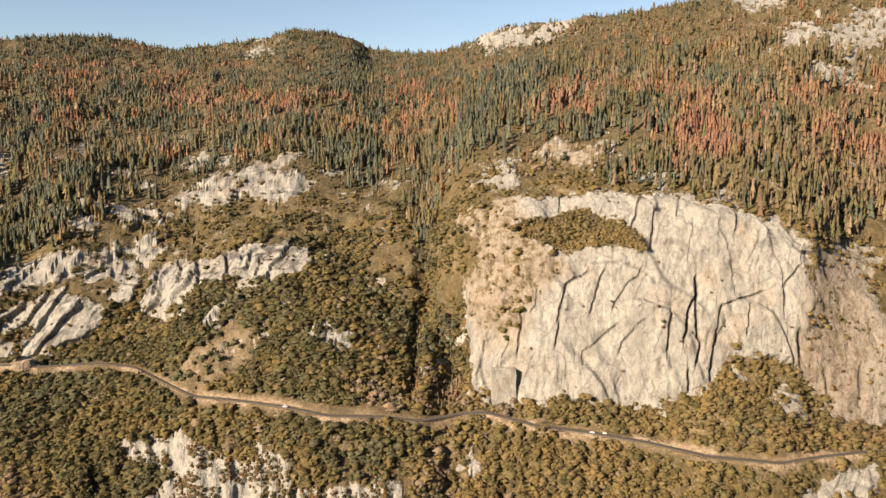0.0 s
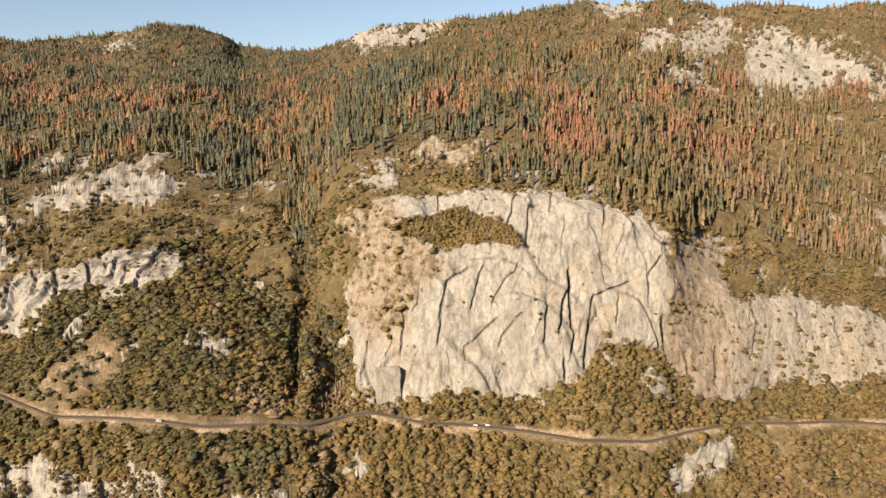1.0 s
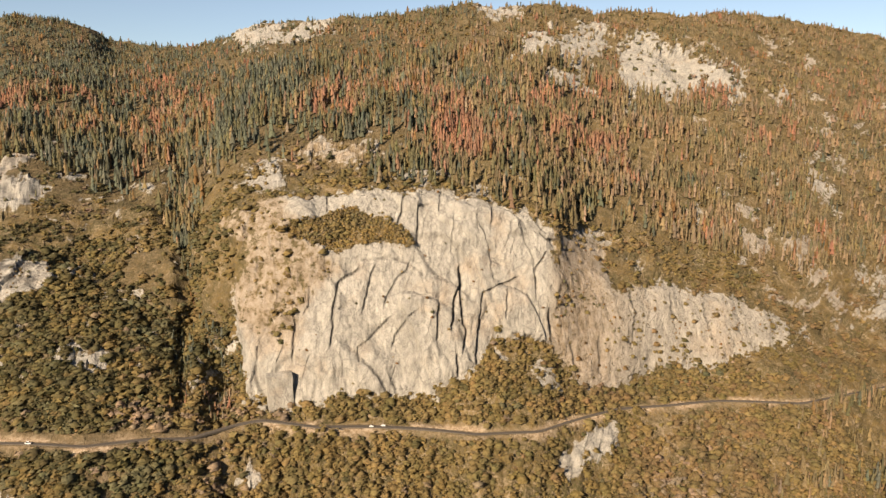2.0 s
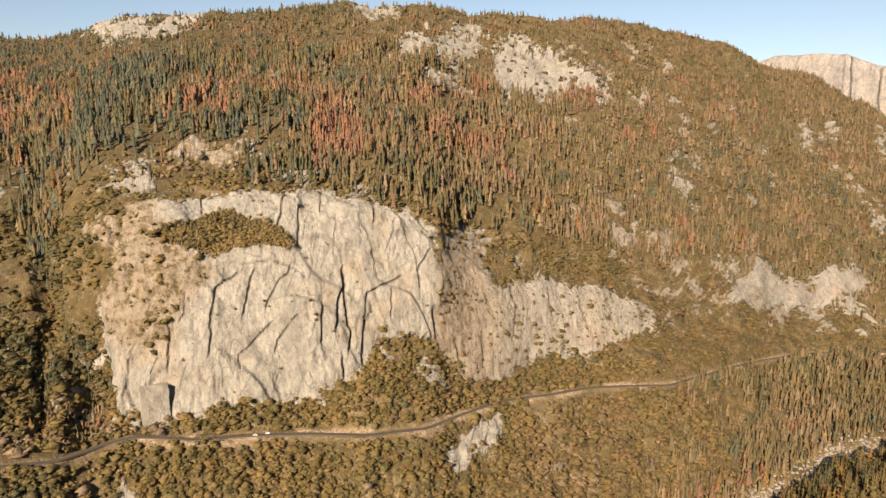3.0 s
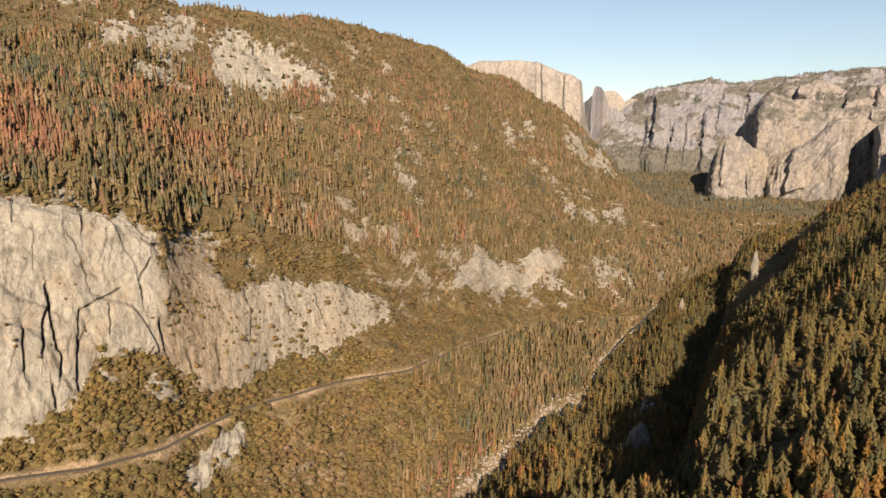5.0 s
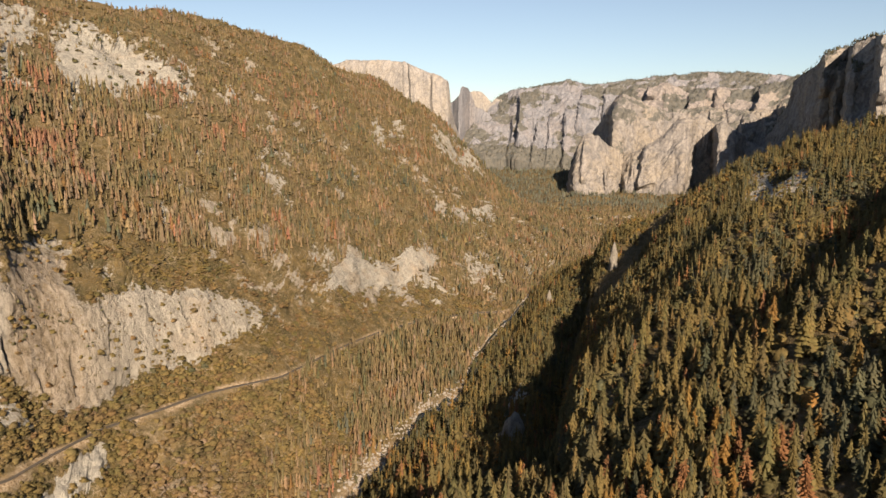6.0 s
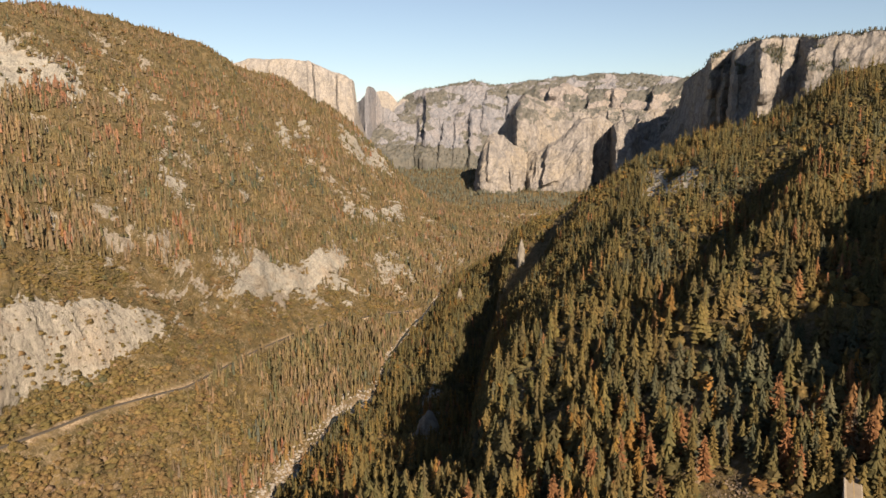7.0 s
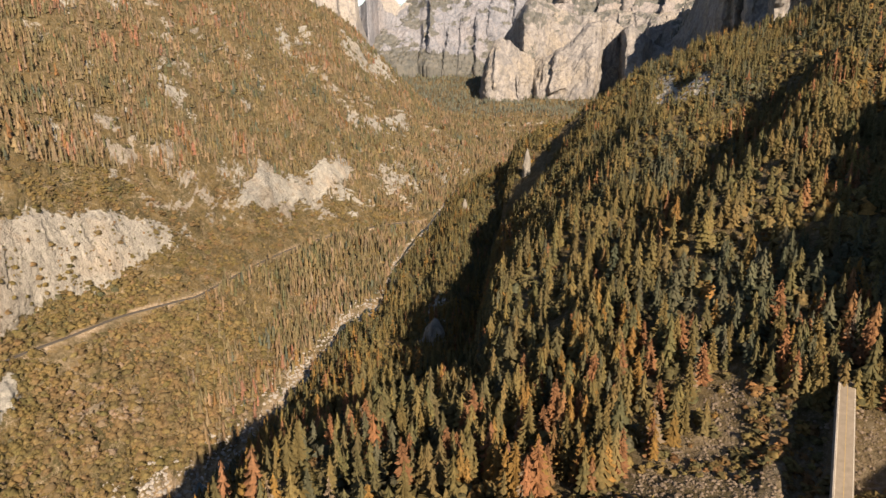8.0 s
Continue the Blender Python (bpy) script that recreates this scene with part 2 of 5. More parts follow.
WATER = plain_material("river_water", (0.015, 0.022, 0.022), (0.05, 0.06, 0.055), 0.15, 0.12)
BOULDER = plain_material("pale_boulder", (0.18, 0.16, 0.14), (0.36, 0.33, 0.29), 0.4)
BARK = plain_material("bark", (0.07, 0.05, 0.035), (0.16, 0.12, 0.09), 1.5)


def mesh_from(name, verts, faces, material, smooth_faces=False, **attributes):
    """A mesh from arrays; faces is one array of triangles or quads."""
    me = bpy.data.meshes.new(name)
    verts, faces = np.asarray(verts, np.float32), np.asarray(faces, np.int32)
    me.vertices.add(len(verts))
    me.vertices.foreach_set("co", verts.ravel())
    k = faces.shape[1]
    me.loops.add(faces.size)
    me.loops.foreach_set("vertex_index", faces.ravel())
    me.polygons.add(len(faces))
    me.polygons.foreach_set("loop_start", np.arange(0, faces.size, k, dtype=np.int32))
    me.polygons.foreach_set("use_smooth", np.full(len(faces), smooth_faces))
    for key, values in attributes.items():
        values = np.asarray(values, np.float32)
        if values.ndim == 2:
            a = me.attributes.new(key, "FLOAT_COLOR", "POINT")
            a.data.foreach_set("color", np.c_[values, np.ones(len(values), np.float32)].ravel())
        else:
            a = me.attributes.new(key, "FLOAT", "POINT")
            a.data.foreach_set("value", values.ravel())
    me.materials.append(material)
    me.update(calc_edges=True)
    me.validate()
    return me


def grid_faces(rows, cols):
    i = np.arange(rows * cols).reshape(rows, cols)
    return np.stack([i[:-1, :-1], i[:-1, 1:], i[1:, 1:], i[1:, :-1]], -1).reshape(-1, 4)


# ---------------------------------------------------------------- the lie of the land
# Lines across the country, each as bearing: (distance, height) or (distance, dip in degrees).
def line(table, dips=False):
    k = np.array(sorted(table))
    r = np.array([table[a][0] for a in k], float)
    z = np.array([r[i] * math.tan(radians(table[a][1])) if dips else table[a][1] for i, a in enumerate(k)])
    return k, r, z


LINES = [
    (10, line({-40: (-0.5, -168), 110: (-0.5, -168)})),
    # bearings 122 to 186: an unseen hill, added to shade the near southern slope
    (34, line({-40: (200, -205), 42: (240, -205), 50: (290, -207), 57: (335, -214), 60: (350, -213), 63: (375, -221), 65: (380, -220), 70: (345, -207), 80: (330, -198), 90: (320, -184), 98: (300, -176), 110: (300, -170), 125: (320, -110), 140: (290, -55), 156: (285, -40), 165: (310, -15), 173: (335, 18), 179: (350, -20), 185: (360, -110), 220: (300, -180), 300: (220, -200)})),
    (26, line({-40: (330, -300), 42: (330, -255), 50: (350, -250), 55: (390, -262), 58: (420, -268), 60: (435, -272), 63: (480, -286), 65.1: (560, -313), 67: (640, -326), 70.2: (760, -353), 71.2: (950, -350), 71.9: (1250, -345), 72.6: (1600, -310), 73: (1660, -288), 74.5: (1685, -242), 76.1: (1690, -212), 79.5: (1690, -146), 82.8: (1650, -84), 85.6: (1560, -44), 87.5: (1560, -19), 91.2: (1520, 13), 93.3: (1480, 39), 96.7: (1420, 92), 110: (1350, 140), 122: (900, 170), 135: (520, 165), 145: (440, 148), 156: (390, 128), 165: (395, 162), 173: (400, 178), 180: (500, 110), 186: (700, 30), 220: (900, -60), 300: (500, -280)})),
    (20, line({-40: (520, -440), 0: (440, -440), 40: (540, -425), 46: (560, -400), 50: (590, -375), 55: (640, -355), 60: (760, -366), 63: (840, -388), 66: (1000, -392), 67.5: (1250, -385), 68.9: (1600, -378), 70.2: (1650, -360), 71.6: (1690, -330), 72.6: (1720, -330), 73.5: (1900, -400), 80: (1960, -400), 110: (1900, -300)})),
    (12, line({-40: (640, -462), -20: (540, -462), 0: (505, -460), 20: (530, -458), 33: (585, -456), 46: (660, -452), 49.2: (706, -450), 53: (803, -449), 56.1: (896, -447), 58.8: (1042, -445), 61.3: (1085, -444), 62.5: (1155, -443), 63: (1295, -441), 64.2: (1395, -439), 66.1: (1585, -436), 67: (1705, -434), 68.4: (1960, -431), 69.8: (2110, -429), 73: (2400, -425), 80: (2500, -420), 110: (2500, -420)})),
    (5, None),
    (30, line({-40: (1040, -16), -33: (980, -16), -31.2: (962, -16.5), -26.8: (930, -16.9), -24.5: (905, -17.5), -22.5: (860, -18.9), -20.5: (812, -20.2), -17.1: (785, -20.9), -13.5: (752, -21.7), -9.8: (725, -22.7), -5.1: (718, -23.0), -2.2: (712, -23.4), 1.7: (735, -22.8), 3.6: (736, -22.7), 8: (718, -23.6), 12.7: (722, -23.8), 17.3: (722, -24.1), 21.7: (722, -24.5), 27: (745, -24.1), 30: (790, -23.0), 33.3: (835, -21.9), 37.4: (872, -21.2), 41: (915, -20.4), 47: (965, -19.7), 49.7: (1050, -18.6), 56.2: (1330, -16.2), 59: (1415, -15.6), 63.2: (1530, -15.0), 65.2: (1600, -14.85), 66.1: (1640, -14.7), 67: (1780, -13.6), 68.4: (2040, -11.9), 69.8: (2190, -11.1), 73: (2480, -9.7), 80: (2580, -9.3), 110: (2600, -9.2)}, True)),
    (3, None),
    (20, line({-40: (1060, -15), -32: (1030, -15.8), -29.7: (1010, -15.4), -26.6: (1010, -14.6), -23.4: (1000, -13.7), -20.5: (975, -12.4), -17.5: (960, -12.5), -14: (945, -11.8), -9: (930, -11.3), -5: (905, -13.5), -1.5: (870, -15.5), 1: (820, -18.5), 2.2: (785, -20.6), 4.1: (772, -21.5), 7: (764, -21.5), 10.3: (764, -21.1), 14.9: (766, -21.2), 17.6: (768, -21.4), 21.3: (792, -19.1), 23.3: (822, -17.2), 27.3: (842, -17.8), 29.4: (845, -20.0), 33.2: (885, -20.2), 36: (935, -18.7), 40.8: (985, -17.5), 45.9: (1075, -15.4), 50: (1230, -13.6), 51.3: (1290, -12.2), 56.7: (1500, -13.3), 58.6: (1570, -12.7), 61.4: (1640, -13.4), 64: (1760, -13.0), 66.1: (1830, -12.6), 68.4: (2180, -10.8), 69.8: (2350, -10.1), 73: (2620, -9.0), 80: (2700, -8.7), 110: (2750, -8.5)}, True)),
    (120, line({-40: (1130, -9), -32.6: (1095, -9.5), -30.7: (1080, -10.5), -27.4: (1070, -10.0), -23.6: (1060, -10.8), -20.3: (1040, -10.1), -16.5: (1025, -9.1), -12.1: (1010, -8.8), -8.5: (1000, -9.6), -5: (990, -9.0), -1.5: (985, -8.5), 0.7: (925, -7.6), 2.1: (900, -6.0), 5.3: (890, -5.3), 9.8: (895, -4.8), 13.3: (900, -4.5), 18.5: (905, -5.1), 22.5: (905, -5.8), 25.7: (905, -6.5), 27.8: (900, -8.0), 30: (925, -10.8), 33.2: (950, -12.2), 36: (995, -11.9), 41.6: (1065, -12.2), 45.8: (1130, -13.6), 48.5: (1220, -12.3), 50.9: (1340, -10.9), 53.2: (1450, -10.0), 56.3: (1580, -10.4), 58.2: (1680, -9.2), 60: (1740, -10.1), 63: (1900, -10.2), 66.1: (2080, -10.3), 68.4: (2400, -9.0), 69.8: (2550, -8.8), 73: (2800, -8.2), 110: (2900, -7.9)}, True)),
    (72, line({-40: (2300, 6.2), -31.2: (2300, 6.2), -29.2: (2300, 6.4), -24.7: (2300, 6.3), -20.6: (2350, 5.9), -16.6: (2400, 6.3), -14.5: (2350, 6.7), -11.5: (2300, 7.5), -9.4: (2300, 7.6), -7.2: (2300, 7.1), -5.7: (2350, 6.3), -3.7: (2300, 6.2), 0.3: (2150, 6.2), 2: (2050, 6.8), 3.8: (1950, 7.6), 4.7: (1930, 7.8), 7.7: (1900, 8.2), 12: (1850, 8.5), 16.9: (1800, 8.8), 21.1: (1800, 9.5), 27.6: (1800, 9.2), 32: (1850, 8.7), 39.3: (1950, 8.35), 43.3: (2050, 7.85), 47.8: (2200, 6.75), 50.8: (2350, 5.5), 52.8: (2450, 4.6), 55.4: (2560, 3.4), 58: (2680, 2.2), 60.6: (2780, 0.7), 61.5: (2820, -0.6), 62.8: (2860, -2.4), 64.7: (2920, -4.2), 66: (2960, -5.6), 67.4: (3000, -6.4), 70: (3060, -6.5), 110: (3100, -6.5)}, True)),
    (8, line({-40: (2700, 100), 40: (2300, 150), 50: (2750, 60), 58: (3000, -20), 61: (3150, -180), 63: (3250, -290), 66: (3300, -335), 110: (3400, -338)})),
    (20, line({-40: (4300, -150), 50: (4300, -200), 58: (4300, -240), 61: (4400, -240), 63: (4500, -238), 110: (4500, -245)})),
    (2, line({-40: (4960, -150), 58: (4960, -280), 110: (4960, -320)})),
]


def gentle(az, table, width=0.5):
    """The line's distance and height at these bearings, its corners eased."""
    k, r, z = table
    if k[-1] < 200:                                # the same country goes on behind the lookout
        k, r, z = np.r_[k, 215, 300], np.r_[r, r[-1], r[0]], np.r_[z, z[-1], z[0]]
    o = np.linspace(-width, width, 9)
    return (sum(np.interp(az + d, k, v) for d in o) / 9 for v in (r, z))


AZ = np.concatenate([np.arange(-39, -34, 0.25), np.arange(-34, -8, 0.15), np.arange(-8, 1.5, 0.19), np.arange(1.5, 29, 0.1), np.arange(29, 46, 0.14), np.arange(46, 106, 0.28), np.arange(106, 126, 1.0), np.arange(126, 321.1, 3.0)])
rings = []
for n, (count, table) in enumerate(LINES):
    if table is not None:
        r, z = gentle(AZ, table)
        if n == 4:                                 # the river winds a little
            r = r + 14 * np.sin(AZ * 2.1) * np.sin(AZ * 0.73 + 1) + 7 * np.sin(AZ * 5.3)
    elif n == 5:                                   # north bank of the river
        r, z = rings[-1][1] + 26, rings[-1][2] + 1.0
    else:                                          # inner edge of the road
        r, z = rings[-1][1] + 12, rings[-1][2] + 0.5
    rings.append((count, r, z))
R_rows, Z_rows, band = [rings[0][1]], [rings[0][2]], [0.0]
for k in range(1, len(rings)):
    count = rings[k][0]
    for i in range(1, count + 1):
        t = i / count
        R_rows.append(rings[k - 1][1] * (1 - t) + rings[k][1] * t)
        s = t
        if k == 9:                                 # the faces steepen downwards and round off at the brow
            s = 1 - (1 - t) ** 1.55
        Z_rows.append(rings[k - 1][2] * (1 - s) + rings[k][2] * s)
        band.append(k - 1 + t)
RR, ZZ, BAND = np.array(R_rows), np.array(Z_rows), np.array(band)
NR, NC = RR.shape
AA = np.broadcast_to(AZ, (NR, NC))
BB = np.broadcast_to(BAND[:, None], (NR, NC))
X0, Y0 = RR * np.sin(np.radians(AA)), RR * np.cos(np.radians(AA))
DIP = np.degrees(np.arctan2(ZZ, RR))
P0 = np.stack([X0, Y0, ZZ], -1)
du = np.gradient(P0, axis=1)
dv = np.gradient(P0, axis=0)
NRM = np.cross(du, dv)
NRM /= np.linalg.norm(NRM, axis=-1, keepdims=True) + 1e-9
flat = P0.reshape(-1, 3)
az, el, bd = AA.ravel(), DIP.ravel(), BB.ravel()

# bare granite, as rings of (bearing, dip)
MAIN_FACE = [(2.2, -20.8), (0.8, -17), (1.6, -13), (3, -9.5), (1.2, -7.8), (2.1, -6), (5.3, -5.3), (9.8, -4.8), (13.3, -4.5), (18.5, -5.1), (22.5, -5.8), (25.7, -6.5), (27.8, -8), (28.6, -12), (28, -17), (26, -17), (23.3, -17.2), (21.3, -19.1), (17.6, -21.4), (14.9, -21.2), (10.3, -21.1), (7, -21.5), (4.1, -21.8)]
EAST_FACE = [(28, -8.2), (30, -8.6), (31.5, -10), (32.8, -12.6), (36, -11.9), (41.6, -12.2), (45.8, -14.1), (45.9, -15.4), (40.8, -17.5), (36.1, -18.7), (33.2, -20.5), (29.4, -20), (27.5, -17)]
ROCKS = [  # how bare, outline
    (1, [(-32.9, -12.6), (-31.5, -12), (-28.9, -10.9), (-28.3, -11.6), (-25.7, -12.9), (-26.6, -14.6), (-27.8, -15.1), (-29.3, -15.5), (-32.1, -16.2), (-32.4, -15.2), (-31, -14.4), (-31.3, -13.2), (-33.1, -14.1)]),
    (1, [(-23.8, -13.7), (-23.7, -12), (-22.8, -10.8), (-20.3, -9.7), (-19.7, -10.4), (-19.3, -9.8), (-17.4, -9.7), (-17.3, -11.7), (-18.8, -12.4), (-20.7, -13.3), (-21.8, -14.3)]),
    (1, [(-17.3, -11.9), (-17, -10.1), (-16.1, -9.1), (-13, -8.8), (-11, -9.5), (-10.4, -10.6), (-12.2, -11.5), (-14.4, -11.8), (-15.3, -12.1)]),
    (1, [(-10.3, -9.7), (-9, -9.6), (-8.5, -10), (-9.7, -10.9)]),
    (1, [(-19.8, -5), (-17.9, -3.3), (-14.9, -2.3), (-12.8, -3), (-10.8, -3.9), (-10.9, -5), (-15.4, -5.2), (-16.7, -5.1), (-17.2, -6), (-18.4, -5.9)]),
    (0.9, [(-24.7, -9), (-23.4, -7.8), (-21.3, -6), (-19.6, -5), (-20.1, -5.8), (-21.8, -6.8), (-22.4, -8.3), (-23.1, -9.5)]),
    (1, [(-28.4, -6.5), (-27.1, -5.9), (-25.8, -6.4), (-26.8, -7.2), (-27.7, -7.3)]),
    (0.6, [(-30.5, -8.9), (-28.7, -7.9), (-27.3, -8.8), (-25.4, -8.5), (-24.4, -10.3), (-28.2, -10.8), (-32.8, -11), (-32.6, -9.5)]),
    (0.9, [(-11.5, -16.4), (-8.7, -16.1), (-7.5, -15.3), (-6.8, -16.6), (-8.5, -17.4), (-9.7, -17.2)]),
    (0.9, [(-7.3, -14.1), (-6.3, -14.2), (-6.6, -15.7), (-7.2, -15.5)]),
    (1, [(-26.4, -22.7), (-24.3, -22.6), (-20.9, -22.4), (-20.4, -23.6), (-17.2, -25.9), (-15.8, -24.0), (-12.8, -25.3), (-12.6, -27.5), (-10, -28.3), (-3.6, -28.6), (-3.2, -30.9), (-27, -30.9), (-23.6, -27.2), (-23, -25), (-26.2, -24.8)]),
    (0.55, [(0.3, -7.6), (1.4, -5.4), (5.4, -4.9), (6.4, -7.4), (7.7, -9.4), (10, -11.1), (7.7, -13), (5.5, -16.7), (2.2, -14.9), (2.1, -10.8)]),
    (1, [(28.3, -26.9), (29.8, -24.8), (33.2, -22.7), (33.5, -24.4), (30.8, -26.1), (29.3, -27.3)]),
    (1, [(1.5, -26.4), (2.5, -25.1), (3.7, -26.8), (2.7, -27.6)]),
    (0.8, [(2.6, -4.4), (4.4, -3.1), (6.2, -2.6), (6, -4.4), (4.4, -4.9)]),
    (1, [(22.4, 5.4), (24.4, 6.1), (25.8, 7.3), (27.2, 7.1), (27.7, 5.8), (26.3, 5.5), (24.1, 4.9)]),
    (0.9, [(27, 4.4), (29, 4.2), (30.7, 2.7), (28.9, 3.1)]),
    (0.7, [(27.2, 7.1), (31.1, 8.1), (32, 5.7), (29.8, 4.6), (27.8, 5)]),
    (1, [(31.9, 6.9), (33.8, 7.1), (36, 6.1), (38.9, 5), (41.3, 3.8), (41.4, 2.1), (38.4, 3.3), (37.1, 2), (35.2, 2.4), (33.4, 2), (32.4, 3.3)]),
    (0.8, [(20.9, 9.5), (25.9, 9.7), (24.7, 8.6), (23.1, 8.3)]),
    (0.9, [(2, 6.8), (4.7, 8.1), (7.7, 8.2), (10.7, 8.6), (9.5, 7.4), (6, 6.4), (3.8, 5.8)]),
    (0.8, [(-16.6, 6), (-13.7, 6.7), (-12.4, 6.3), (-14.5, 5.4)]),
    (0.9, [(54.4, -0.2), (55.3, 0.5), (56.1, -1.7), (55, -1.5)]),
    (1, [(56.4, 0), (57, 0.6), (57.2, -0.8), (56.6, -0.6)]),
    (0.9, [(59, 0), (61, -0.6), (62.2, -2), (63.7, -3.8), (62.4, -3.3), (60.6, -2)]),
    (0.85, [(59.2, -5.3), (61, -6.3), (63.3, -6.5), (64.2, -5.6), (64.7, -8), (63.3, -7.7), (60.5, -6.9)]),
    (0.95, [(43.1, 2.1), (44.2, 2.9), (44.5, 2.3), (43.9, 1.3)]),
    (0.62, [(44.6, -2.5), (46.3, -2.3), (48, -4.3), (46.1, -5.1), (45.4, -3.6)]),
    (0.6, [(37.9, -6), (38.6, -5.9), (39.3, -7.1), (38.2, -7.1)]),
    (0.9, [(50.9, -11.2), (53.2, -10), (56.3, -11), (57.7, -9.3), (60, -10.1), (59.1, -11.5), (61.6, -13.4), (60.9, -13.6), (58.6, -12.4), (56.7, -13.3), (51.3, -12.4)]),
    (0.6, [(60.5, -10.4), (63.3, -10.6), (64.7, -11.1), (67.9, -10.9), (67.9, -11.8), (63.2, -12)]),
    (1, [(65.6, -22.8), (66.6, -20.6), (67.5, -20.1), (67.5, -21.5), (66.3, -22.8)]),
    (0.9, [(83, -5.7), (84.3, -3.5), (87.7, -3.0), (88.2, -4.7), (83.8, -6.6)]),
    (0.62, [(7.1, -1.5), (9.7, -0.6), (13.2, -0.9), (14.2, -1.9), (10, -2.2), (7.6, -2.6)]),
]
BARE = [
    [(-22.5, -18.3), (-20.3, -16.6), (-15.8, -13.5), (-16.8, -15.6), (-14.6, -16.2), (-16.5, -18.3), (-18.8, -19.7), (-20.9, -19.5)],
    [(7.1, -1.3), (9.7, -0.6), (13.2, -0.9), (13.9, -1.8), (8, -2.4)],
    [(35, -22.3), (36.3, -20.6), (37, -21.3), (38.7, -24), (37.2, -23.5)],
    [(-8.9, -24), (-8, -23.8), (-8.3, -27.4), (-9.3, -27.3)],
    [(35, -21.9), (36.9, -23.5), (38.7, -25.3), (37.8, -25.2), (35.4, -23)],
]
CLEARING = [(64, -38.6), (72, -37.5), (80.5, -36.4), (86.2, -32.6), (89.2, -30.2), (94.6, -28.2), (96.2, -27.2), (99, -26.2), (102.4, -25.8), (106, -25.8), (106, -42), (64, -42)]
LEDGE = [(6.2, -7.9), (8.4, -7.2), (11, -6.3), (13.5, -6.9), (15.3, -8.1), (16.2, -9.2), (14.2, -9.1), (11.7, -9.2), (9.9, -9.6), (7.8, -8.7)]
GULLY = [(-2.6, 2.3), (-2, -0.3), (-1.8, -4.4), (-1.6, -9.9), (-1.5, -14), (-2.2, -17.2), (-2.9, -20.3)]
CLEFT = [(0.5, -14.9), (1.1, -17.7), (0.7, -20.3), (0, -23.8), (-0.2, -28.9)]
